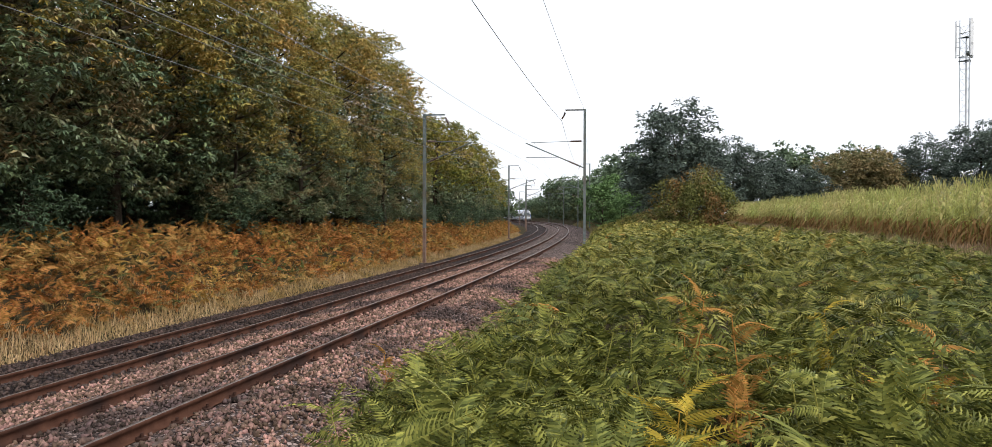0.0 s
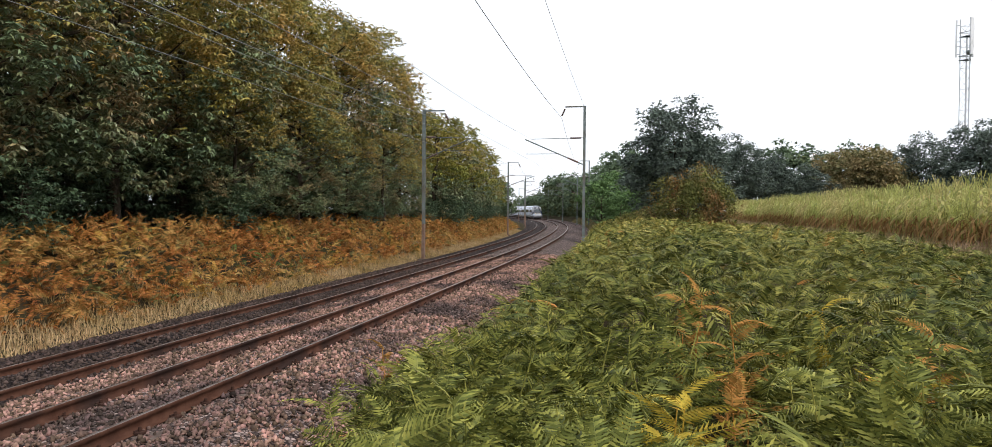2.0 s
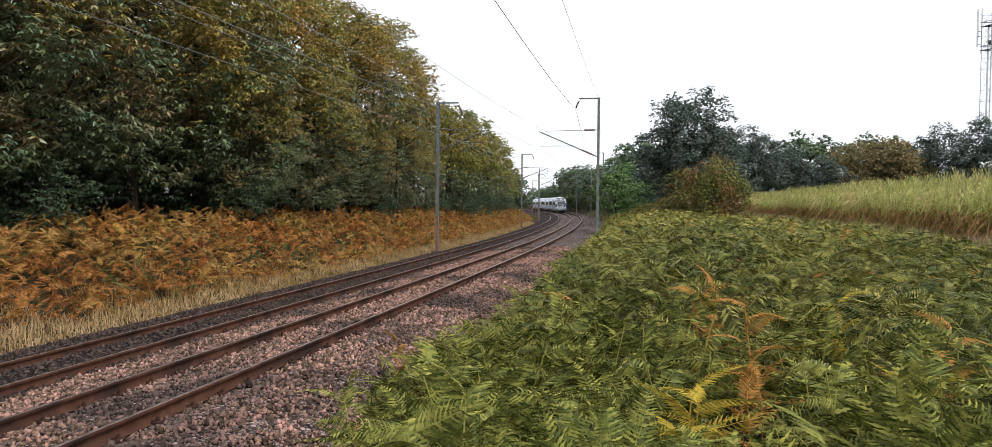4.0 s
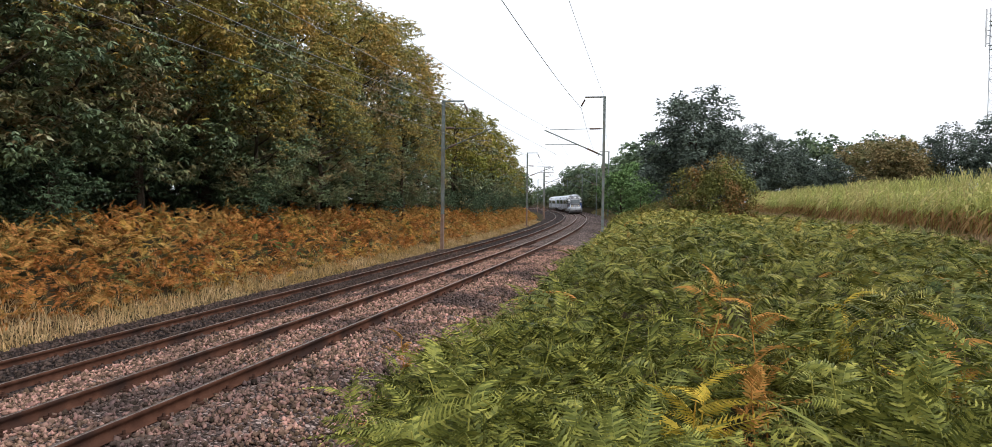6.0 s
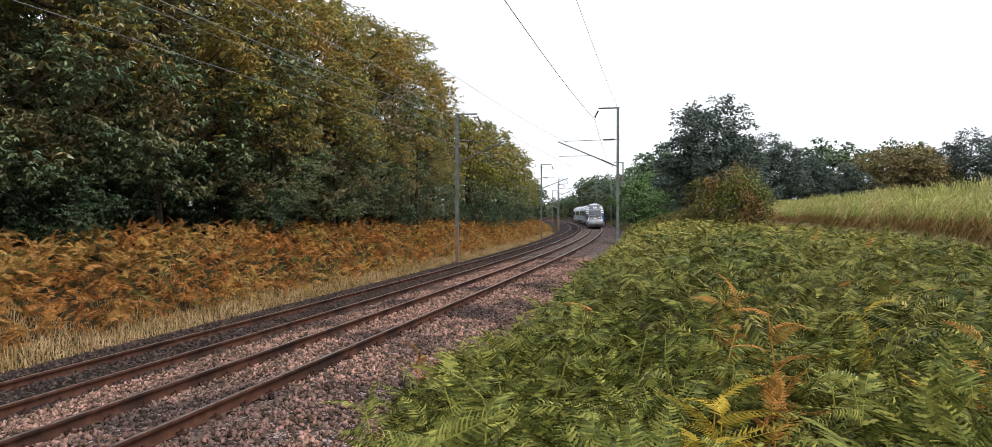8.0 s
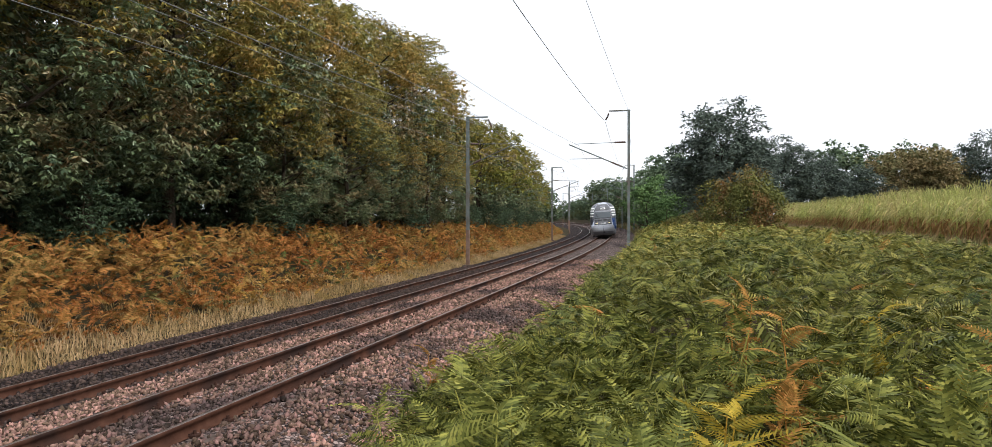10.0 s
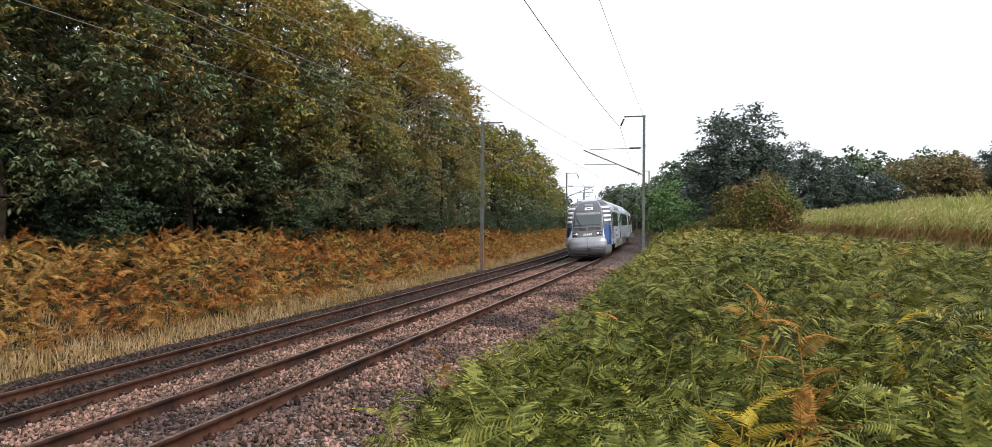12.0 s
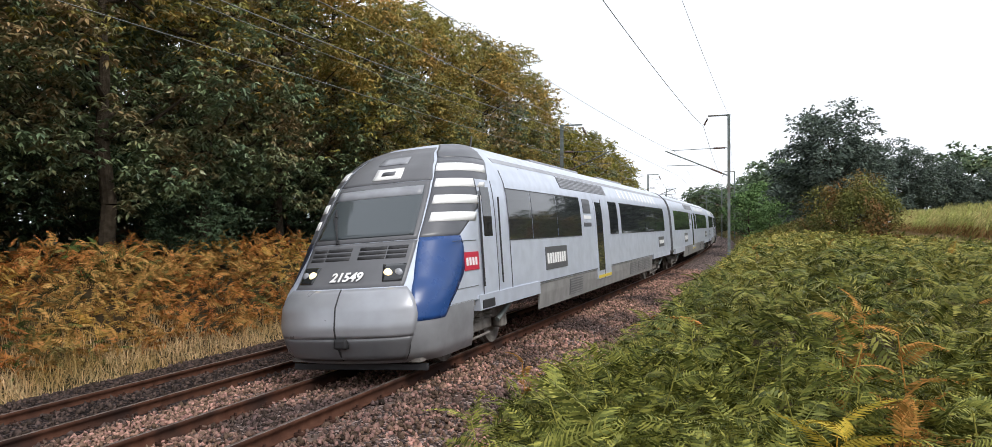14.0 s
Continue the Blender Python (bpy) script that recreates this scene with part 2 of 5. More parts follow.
def track_coords(x, y):
    """s and lateral offset of world points."""
    x, y = np.atleast_1d(x).astype(float), np.atleast_1d(y).astype(float)
    s, lat = np.empty_like(x), np.empty_like(x)
    for a in range(0, len(x), 4000):
        xs, ys = x[a:a + 4000], y[a:a + 4000]
        j = np.argmin((xs[:, None] - TX[None, ::4]) ** 2 + (ys[:, None] - TY[None, ::4]) ** 2, 1) * 4
        t = TH[j]
        s[a:a + 4000] = TS[j] + (xs - TX[j]) * np.sin(t) + (ys - TY[j]) * np.cos(t)
        lat[a:a + 4000] = (xs - TX[j]) * np.cos(t) - (ys - TY[j]) * np.sin(t)
    return s, lat


PROFILE_L = [-400, -60, -20, -13, -11, -9.6, -8.2, -7.0, -6.2, -5.2, 2.0, 2.7, 3.2, 3.8, 4.6, 6, 9, 14, 22, 60, 400]
PROFILE_Z = [2.5, 1.5, 1.2, 0.95, 0.65, 0.1, -0.58, -0.8, -0.85, -1.0, -0.9, -0.5, -0.25, 0.1, 0.45, 0.73, 0.85, 1.0, 1.2, 1.9, 3.5]


def ground_z(x, y):
    s, lat = track_coords(x, y)
    z = np.interp(lat, PROFILE_L, PROFILE_Z) + grade(s)
    x, y = np.atleast_1d(x), np.atleast_1d(y)
    out = np.clip((abs(lat + 1.6) - 5) / 4, 0, 1)
    return z + out * (0.08 * np.sin(x * 0.9 + 1.3 * np.sin(y * 0.5)) + 0.07 * np.sin(y * 0.77 + x * 0.31) + 0.04 * np.sin(x * 2.3) * np.sin(y * 1.9))


# ---- mesh helpers ----
def mesh_of(name, verts, faces, mats, index=None, smooth=False):
    me = bpy.data.meshes.new(name)
    verts = np.asarray(verts, np.float32)
    if isinstance(faces, np.ndarray):
        n, k = faces.shape
        me.vertices.add(len(verts))
        me.vertices.foreach_set("co", verts.ravel())
        me.loops.add(n * k)
        me.loops.foreach_set("vertex_index", faces.astype(np.int32).ravel())
        me.polygons.add(n)
        me.polygons.foreach_set("loop_start", np.arange(0, n * k, k, dtype=np.int32))
        me.update(calc_edges=True)
    else:
        me.from_pydata(verts.tolist(), [], faces)
    for m in mats if isinstance(mats, (list, tuple)) else [mats]:
        me.materials.append(m)
    if index is not None:
        me.polygons.foreach_set("material_index", np.asarray(index, np.int32))
    if smooth:
        me.polygons.foreach_set("use_smooth", [True] * len(me.polygons))
    return me


def part(name, bm, material, parent, label="", smooth=False, m=None):
    """Links a bmesh or a mesh as one object under a thing or a part."""
    if isinstance(bm, bmesh.types.BMesh):
        me = bpy.data.meshes.new(name)
        bm.to_mesh(me)
        bm.free()
        me.materials.append(material)
        if smooth:
            me.polygons.foreach_set("use_smooth", [True] * len(me.polygons))
    else:
        me = bm
    ob = new(name, me)
    ob.parent = parent
    if m is not None:
        ob.matrix_basis = m
    if label:
        ob["label"] = label
    return ob


def box(bm, x0, y0, z0, x1, y1, z1, bevel=0.0, m=None):
    r = bmesh.ops.create_cube(bm, size=1, matrix=Matrix.Translation(((x0 + x1) / 2, (y0 + y1) / 2, (z0 + z1) / 2)) @ Matrix.Diagonal((x1 - x0, y1 - y0, z1 - z0, 1)))
    vs = r["verts"]
    if bevel:
        es = {e for v in vs for e in v.link_edges}
        r = bmesh.ops.bevel(bm, geom=list(es), offset=bevel, segments=2, affect="EDGES", profile=0.5)
        vs = r["verts"]
    if m is not None:
        bmesh.ops.transform(bm, matrix=m, verts=list({v for v in vs if v.is_valid}))
    return bm


def tube(bm, a, b, r0, r1=None, seg=8):
    """A round bar from a to b."""
    a, b = Vector(a), Vector(b)
    d = b - a
    q = d.to_track_quat("Z", "Y").to_matrix().to_4x4()
    bmesh.ops.create_cone(bm, cap_ends=True, segments=seg, radius1=r0, radius2=r0 if r1 is None else r1, depth=d.length,
                          matrix=Matrix.Translation((a + b) / 2) @ q)
    return bm


def scatter(verts, faces, mats4):
    """Joins copies of one small shape: mats4 is (n, 3, 4)."""
    v = np.asarray(verts, float)
    n = len(mats4)
    out = np.einsum("nij,vj->nvi", mats4[:, :, :3], v) + mats4[:, None, :, 3]
    f = np.asarray(faces)[None] + (np.arange(n) * len(v))[:, None, None]
    return out.reshape(-1, 3), f.reshape(-1, f.shape[-1])


def frames4(pos, yaw, pitch, roll, size):
    """Poses (n, 3, 4): the shape's +y turned to yaw, raised by pitch, rolled about itself."""
    cy, sy, cp, sp, cr, sr = np.cos(yaw), np.sin(yaw), np.cos(pitch), np.sin(pitch), np.cos(roll), np.sin(roll)
    o, i = np.zeros_like(cy), np.ones_like(cy)
    rz = np.stack([np.stack([cy, -sy, o], -1), np.stack([sy, cy, o], -1), np.stack([o, o, i], -1)], 1)
    rx = np.stack([np.stack([i, o, o], -1), np.stack([o, cp, -sp], -1), np.stack([o, sp, cp], -1)], 1)
    ry = np.stack([np.stack([cr, o, sr], -1), np.stack([o, i, o], -1), np.stack([-sr, o, cr], -1)], 1)
    r = rz @ rx @ ry
    size = np.asarray(size)
    r = r * (size[:, None, None] if size.ndim == 1 else size[:, None, :])
    return np.concatenate([r, np.asarray(pos)[:, :, None]], 2)


# ---- ground ----
def build_ground():
    def lines(lo, hi, step, far):
        mid = np.arange(lo, hi, step)
        out = far * np.linspace(0.03, 1, 26) ** 2.2
        return np.concatenate([(lo - out)[::-1], mid, hi + out])
    xs, ys = lines(-32, 46, 0.7, 2500), lines(-30, 150, 0.9, 2600)
    gx, gy = np.meshgrid(xs, ys)
    z = ground_z(gx.ravel(), gy.ravel())
    v = np.stack([gx.ravel(), gy.ravel(), z], 1)
    nx, ny = len(xs), len(ys)
    i = (np.arange(ny - 1)[:, None] * nx + np.arange(nx - 1)[None]).ravel()
    f = np.stack([i, i + 1, i + nx + 1, i + nx], 1)
    tagged(new("ground", mesh_of("ground", v, f, M["soil"], smooth=True)), "brown soil with leaf litter under ferns and trees", "ground", kind="structure")


build_ground()


def sweep(name, prof, s, far, mats, index=None, smooth=False, closed=True):
    """A bar of constant section along a track; prof is a list of (off, z)."""
    rings = np.stack([on_track(s, np.full_like(s, o), z, far) for o, z in prof], 1)
    n, k = len(s), len(prof)
    v = rings.reshape(-1, 3)
    kk = k if closed else k - 1
    a = (np.arange(n - 1)[:, None] * k + np.arange(kk)[None]).ravel()
    b = (np.arange(n - 1)[:, None] * k + (np.arange(kk)[None] + 1) % k).ravel()
    f = np.stack([a, b, b + k, a + k], 1)
    idx = None if index is None else np.tile(np.asarray(index), n - 1)
    return mesh_of(name, v, f, mats, idx, smooth)


# ---- ballast bed: one bed of stone, tilted with the curve ----
BED_S = np.concatenate([np.arange(-45, 0, 1.5), np.arange(0, 30, 0.5), np.arange(30, 330, 2.0)])
BED = [(-6.75, -1.15), (-6.5, -0.86), (-5.75, -0.62), (-5.3, -0.53), (-4.3, -0.50), (-3.47, -0.48), (-2.6, -0.43), (-2.15, -0.37),
       (-1.75, -0.31), (-1.3, -0.24), (-0.6, -0.225), (0.6, -0.15), (1.3, -0.10), (1.9, -0.10), (2.3, -0.19), (2.75, -0.33), (3.1, -0.23), (3.5, -0.02), (3.75, -0.25)]


def bed_z(lat):
    return np.interp(lat, [q[0] for q in BED], [q[1] for q in BED])


def build_ballast():
    lat = np.unique(np.concatenate([np.linspace(-6.75, 3.75, 64), [q[0] for q in BED]]))
    S, L = np.meshgrid(BED_S, lat, indexing="ij")
    bump = 0.014 * np.sin(S * 7.1 + L * 3) * np.sin(L * 9.3 + S) + 0.012 * np.sin(S * 3.3 - L * 5.7)
    p = on_line(S.ravel(), L.ravel(), bed_z(L.ravel()) + bump.ravel())
    n, k = S.shape
    i = (np.arange(n - 1)[:, None] * k + np.arange(k - 1)[None]).ravel()
    f = np.stack([i, i + 1, i + k + 1, i + k], 1)
    mid = np.tile((lat[1:] + lat[:-1]) / 2, n - 1)
    return tagged(new("ballast_bed", mesh_of("ballast_bed", p, f, [M["ballast"], M["ballast_dark"]], (mid < -2.35) * 1, smooth=True)),
                  "pinkish grey crushed stone ballast, darker under the far track", "ballast", kind="structure")


build_ballast()

# ---- rails ----
HEAD = [(-0.036, -0.012), (-0.03, -0.002), (0.03, -0.002), (0.036, -0.012), (0.034, -0.045), (0.009, -0.062), (0.009, -0.145),
        (0.07, -0.162), (0.07, -0.172), (-0.07, -0.172), (-0.07, -0.162), (-0.009, -0.145), (-0.009, -0.062), (-0.034, -0.045)]
RAIL_S = np.concatenate([np.arange(-45, 30, 1.0), np.arange(30, 332, 2.0)])


def build_rails():
    for far in (True, False):
        for side in (-1, 1):
            prof = [(side * GAUGE + o, z) for o, z in HEAD]
            me = sweep("rail", prof, RAIL_S, far, [M["rust"], M["railtop"]], [0, 1, 0] + [0] * 11)
            tagged(new("rail", me), "rust-brown steel rail %s" % ("of the far track" if far else "of the near track"), "rail", "running rails", "structure")


build_rails()


def sleeper_mesh():
    """Two-block concrete sleeper with a steel tie bar."""
    bm = bmesh.new()
    for sx in (-1, 1):
        box(bm, sx * 0.78 - 0.36, -0.13, -0.36, sx * 0.78 + 0.36, 0.13, -0.178, 0.02)
    box(bm, -0.45, -0.03, -0.27, 0.45, 0.03, -0.22)
    me = bpy.data.meshes.new("sleeper")
    bm.to_mesh(me)
    bm.free()
    me.materials.append(M["sleeper"])
    return me


def clip_mesh():
    """Spring clip and bolt that hold the rail's foot on both sides."""
    bm = bmesh.new()
    for sx in (-1, 1):
        box(bm, sx * 0.105 - 0.05, -0.055, -0.182, sx * 0.105 + 0.05, 0.055, -0.14, 0.01)
        tube(bm, (sx * 0.105, 0, -0.15), (sx * 0.105, 0, -0.095), 0.018, seg=6)
        tube(bm, (sx * 0.07, -0.05, -0.135), (sx * 0.07, 0.05, -0.135), 0.012, seg=6)
    me = bpy.data.meshes.new("rail_clip")
    bm.to_mesh(me)
    bm.free()
    me.materials.append(M["rust"])
    return me


def build_sleepers():
    me, cl = sleeper_mesh(), clip_mesh()
    for far in (True, False):
        for i in range(112):
            s = -6.0 + 0.6 * i
            p = on_track(np.array(s), np.array(0.0), 0.0, far)
            a = float(np.interp(s, TS, TH))
            ob = new("sleeper", me)
            ob.matrix_basis = Matrix.Translation([float(q) for q in p]) @ pose(0, 0, 0, 0, 0, -math.degrees(a)) @ pose(0, 0, 0, 0, -math.degrees(CANT_FAR if far else CANT_NEAR), 0)
            tagged(ob, "stained concrete railway sleeper sunk in the ballast", "sleeper", "sleepers", "structure")
            if i < 75:
                for sx in (-1, 1):
                    part("rail_clip", cl, None, ob, m=pose(sx * GAUGE, 0, 0))


build_sleepers()


def stone_shape(seed):
    r = np.random.RandomState(seed)
    v = np.array([(1, 0, 0), (-1, 0, 0), (0, 1, 0), (0, -1, 0), (0, 0, 1), (0, 0, -1)], float)
    v = v * r.uniform(0.75, 1.15, (6, 1)) + r.uniform(-0.3, 0.3, (6, 3))
    f = np.array([(0, 2, 4), (2, 1, 4), (1, 3, 4), (3, 0, 4), (2, 0, 5), (1, 2, 5), (3, 1, 5), (0, 3, 5)])
    return v, f


def build_stones():
    r = np.random.RandomState(4)
    for name, lo, hi, near, m, label in (("ballast_stones", -2.4, 3.55, 60000, "stone", "loose pinkish crushed stones on the track bed"),
                                   ("dark_ballast_stones", -6.7, -2.3, 22000, "stone_dark", "loose brown crushed stones round the far track")):
        vs, fs, at = [], [], 0
        for seed in range(6):
            n = near // 6
            s = -4 + 38 * r.rand(n) ** 1.6
            lat = r.uniform(lo, hi, n)
            off = np.where(lat > -1.73, lat, lat + APART)
            keep = abs(abs(off) - GAUGE) > 0.085
            s, lat = s[keep], lat[keep]
            n = len(s)
            p = on_line(s, lat, bed_z(lat) + r.uniform(-0.012, 0.03, n))
            size = r.uniform(0.02, 0.044, (n, 1)) * r.uniform(0.5, 1.3, (n, 3)) * (1 + np.clip(s, 0, 40)[:, None] / 60)
            v, f = stone_shape(seed)
            v, f = scatter(v, f, frames4(p, r.uniform(0, 6.3, n), r.uniform(0, 6.3, n), r.uniform(0, 6.3, n), size))
            vs.append(v), fs.append(f + at)
            at += len(v)
        tagged(new(name, mesh_of(name, np.concatenate(vs), np.concatenate(fs), M[m])), label, "gravel", kind="stuff")


build_stones()


# ---- overhead line: masts, arms, wires ----
def lathe(bm, a, b, ribs, r0, r1, seg=10):
    """One ribbed round piece from a to b."""
    d = b - a
    q = d.to_track_quat("Z", "Y").to_matrix()
    rings = []
    for i in range(ribs * 3 + 1):
        r = (r0, r1, r1 * 0.8)[i % 3] if i < ribs * 3 else r0
        c = a + d * (i / (ribs * 3))
        rings.append([bm.verts.new(c + q @ Vector((r * math.cos(k * 6.2832 / seg), r * math.sin(k * 6.2832 / seg), 0))) for k in range(seg)])
    for x, y in zip(rings[:-1], rings[1:]):
        for k in range(seg):
            bm.faces.new((x[k], x[(k + 1) % seg], y[(k + 1) % seg], y[k]))
    bm.faces.new(rings[0][::-1]), bm.faces.new(rings[-1])


def mast_at(s, lat, base, top, reach):
    """Steel mast with a top bracket, insulators and a cantilever that holds the wires over its track."""
    p = on_line(np.array(s), np.array(lat), base)
    a = float(np.interp(s, TS, TH))
    side = -1 if lat > 0 else 1
    root = new("catenary_mast")
    root.matrix_basis = Matrix.Translation([float(q) for q in p]) @ pose(0, 0, 0, 0, 0, -math.degrees(a))
    tagged(root, "grey galvanised steel mast with cantilever arm beside the track", "catenary mast", "catenary masts")
    h = top - base
    bm = bmesh.new()
    ring = [(-0.085, -0.113), (0.085, -0.113), (0.085, -0.095), (0.008, -0.095), (0.008, 0.095), (0.085, 0.095),
            (0.085, 0.113), (-0.085, 0.113), (-0.085, 0.095), (-0.008, 0.095), (-0.008, -0.095), (-0.085, -0.095)]
    low, high = ([bm.verts.new((x, y, z)) for x, y in ring] for z in (-0.6, h))
    for i in range(12):
        bm.faces.new((low[i], low[(i + 1) % 12], high[(i + 1) % 12], high[i]))
    bm.faces.new(low[::-1]), bm.faces.new(high)
    part("post", bm, M["galv"], root)
    if lat < 0:
        bm = bmesh.new()
        box(bm, -0.09, -0.119, -0.3, 0.09, 0.119, 2.3)
        part("rust_sleeve", bm, M["rustpost"], root, "rust-stained foot of the mast")
    bm = bmesh.new()
    box(bm, -0.3, -0.3, -0.7, 0.3, 0.3, 0.12, 0.03)
    part("footing", bm, M["sleeper"], root, "grey concrete footing")
    bm = bmesh.new()
    box(bm, -0.1 if side > 0 else -1.3, -0.05, h - 0.09, 1.3 if side > 0 else 0.1, 0.05, h, 0.01)
    br = part("bracket", bm, M["galv"], root)
    bm = bmesh.new()
    a0, b0 = Vector((side * 1.26, 0, h - 0.1)), Vector((side * 1.58, 0, h - 0.75))
    lathe(bm, a0.lerp(b0, 0.15), a0.lerp(b0, 0.85), 6, 0.03, 0.075)
    part("insulator", bm, M["porcelain"], br, "brown ribbed insulator")
    zl, ze = 5.5 - base, (7.2 if lat > 0 else 6.75) - base
    x1 = side * reach
    bm = bmesh.new()
    tube(bm, (side * 0.1, 0, zl), (x1, 0, ze), 0.04)
    ca = part("cantilever_tube", bm, M["galv"], root)
    bm = bmesh.new()
    tube(bm, (side * 0.1, 0, ze + 0.08), (side * (reach - 0.4), 0, ze + 0.02), 0.02)
    part("stay", bm, M["galv"], root)
    bm = bmesh.new()
    tube(bm, (side * reach * 0.45, 0, zl + (ze - zl) * 0.45 - 0.05), (side * (reach - 0.05), 0, zl + (ze - zl) * 0.42), 0.022)
    part("registration_arm", bm, M["galv"], root)
    for z0, z1, f0, f1 in ((zl, ze, 0.08, 0.26), (ze + 0.08, ze + 0.02, 0.03, 0.22)):
        q0, q1 = (Vector((side * 0.1 + (x1 - side * 0.1) * f, 0, z0 + (z1 - z0) * f)) for f in (f0, f1))
        bm = bmesh.new()
        lathe(bm, q0, q1, 5, 0.045, 0.075)
        part("insulator", bm, M["porcelain"], ca, "brown ribbed insulator")
    return root


RIGHT_MASTS = [(-14.0, 4.1, 0.0, 9.1), (42.5, 3.3, 0.15, 9.42), (96.0, 3.75, -0.3, 9.6), (124.0, 3.1, -0.3, 8.9), (163.0, 2.8, -0.4, 9.0), (205.0, 3.0, -0.4, 9.0)]
LEFT_MASTS = [(-12.0, -6.4, -0.8, 8.4), (37.0, -6.3, -0.8, 8.5), (83.0, -6.7, -0.8, 8.5), (121.0, -6.3, -0.8, 8.5), (152.0, -6.6, -0.8, 8.8), (195.0, -6.4, -0.8, 8.8)]
for s_, l_, b_, t_ in RIGHT_MASTS:
    mast_at(s_, l_, b_, t_, l_ + 0.7)
for s_, l_, b_, t_ in LEFT_MASTS:
    mast_at(s_, l_, b_, t_, abs(l_ + APART) + 0.15)


def wire(name, pts, r, label):
    cu = bpy.data.curves.new(name, "CURVE")
    cu.dimensions, cu.bevel_depth, cu.bevel_resolution = "3D", r, 1
    sp = cu.splines.new("POLY")
    sp.points.add(len(pts) - 1)
    for q, p in zip(sp.points, pts):
        q.co = (float(p[0]), float(p[1]), float(p[2]), 1)
    cu.materials.append(M["wire"])
    return tagged(new(name, cu), label, "overhead wire", "overhead wires")


def sagging(masts, lat_of, z_of, sag, name, r, label):
    pts = []
    for a, b in zip(masts[:-1], masts[1:]):
        pa, pb = on_line(np.array(a[0]), np.array(lat_of(a))), on_line(np.array(b[0]), np.array(lat_of(b)))
        pa[2], pb[2] = z_of(a), z_of(b)
        for i in range(13):
            u = i / 12
            p = pa + (pb - pa) * u
            p[2] -= 4 * sag * u * (1 - u)
            pts.append(p)
    return wire(name, pts, r, label)


for masts, lat_, tag in ((RIGHT_MASTS, -0.05, "near"), (LEFT_MASTS, -APART - 0.05, "far")):
    sagging(masts, lambda a: lat_, lambda a: 7.1 if a[1] > 0 else 6.8, 0.55, "messenger_wire", 0.0075, "dark stranded messenger wire over the %s track" % tag)
    sagging(masts, lambda a: lat_ + 0.12, lambda a: 5.55, 0.0, "contact_wire", 0.0075, "dark contact wire over the %s track" % tag)
sagging(RIGHT_MASTS, lambda a: a[1] - 1.55, lambda a: a[3] - 0.78, 0.6, "feeder_wire", 0.013, "dark feeder wire between mast brackets")
sagging(RIGHT_MASTS, lambda a: a[1] - 0.1, lambda a: a[3] + 0.12, 0.45, "earth_wire", 0.008, "thin earth wire along the mast tops")
sagging(LEFT_MASTS, lambda a: a[1] + 1.55, lambda a: a[3] - 0.78, 0.6, "feeder_wire", 0.013, "dark feeder wire between mast brackets")


# ---- lattice radio tower ----
def build_tower(x, y):
    base, h = float(ground_z(x, y)[0]), 40.5
    root = new("radio_tower")
    root.matrix_basis = pose(x, y, base)
    tagged(root, "slender grey lattice radio tower with white panel aerials", "radio tower")
    M["towersteel"] = mat("pale_galvanised_steel", (0.5, 0.52, 0.54), (0.38, 0.4, 0.42), 1, 0.5, 0.1, metal=0.2)
    legs = [Vector((1.15 * math.cos(a), 1.15 * math.sin(a), 0)) for a in (0.4, 0.4 + 2.094, 0.4 + 4.189)]
    for g in legs:
        bm = bmesh.new()
        part("leg", tube(bm, g, g + Vector((0, 0, h)), 0.09, 0.07), M["towersteel"], root)
    for i in range(3):
        a, b = legs[i], legs[(i + 1) % 3]
        bm = bmesh.new()
        for k in range(18):
            z = Vector((0, 0, h * k / 18))
            z2 = Vector((0, 0, h * (k + 1) / 18))
            tube(bm, a + z, b + z2, 0.035, seg=5)
            tube(bm, a + z2, b + z2, 0.03, seg=5)
        part("bracing", bm, M["towersteel"], root)
    bm = bmesh.new()
    part("ladder", box(bm, -0.16, -0.05, 0, 0.16, 0.05, h - 2), M["towersteel"], root)
    for i, g in enumerate(legs):
        d = g.normalized()
        turn_ = Euler((0, 0, math.atan2(d.y, d.x) - 1.57)).to_matrix().to_4x4()
        for z, tall, wide in ((39.0, 2.9, 0.3), (35.4, 1.4, 0.24)):
            bm = bmesh.new()
            box(bm, -wide, -0.16, -tall, wide, 0.16, tall, 0.06, Matrix.Translation(g + d * 0.75 + Vector((0, 0, z))) @ turn_)
            panel = part("aerial_panel", bm, M["white"], root, "white panel aerial")
            bm = bmesh.new()
            for dz in (-tall * 0.6, tall * 0.6):
                tube(bm, g + Vector((0, 0, z + dz)), g + d * 0.62 + Vector((0, 0, z + dz)), 0.06, seg=6)
            part("bracket", bm, M["galv"], panel)
        bm = bmesh.new()
        tube(bm, g * 1.05 + Vector((0, 0, h - 8)), g * 1.05 + Vector((0, 0, h + 1.5)), 0.09)
        part("aerial_pole", bm, M["towersteel"], root)
    for z in (33.2, 38.2):
        bm = bmesh.new()
        for i in range(3):
            a, b = legs[i] * 1.25, legs[(i + 1) % 3] * 1.25
            for dz in (0.0, 0.9):
                tube(bm, a + Vector((0, 0, z + dz)), b + Vector((0, 0, z + dz)), 0.07, seg=5)
            box(bm, -0.55, -0.55, z - 0.06, 0.55, 0.55, z, 0.0)
        part("platform", bm, M["galv"], root, "small grey working platform")
    bm = bmesh.new()
    bmesh.ops.create_cone(bm, cap_ends=True, segments=18, radius1=0.55, radius2=0.4, depth=0.4, matrix=pose(-0.3, -1.2, 34.6, 80, 0, 10))
    part("dish", bm, M["galv"], root, "grey drum-shaped dish aerial")


build_tower(101.0, 150.0)


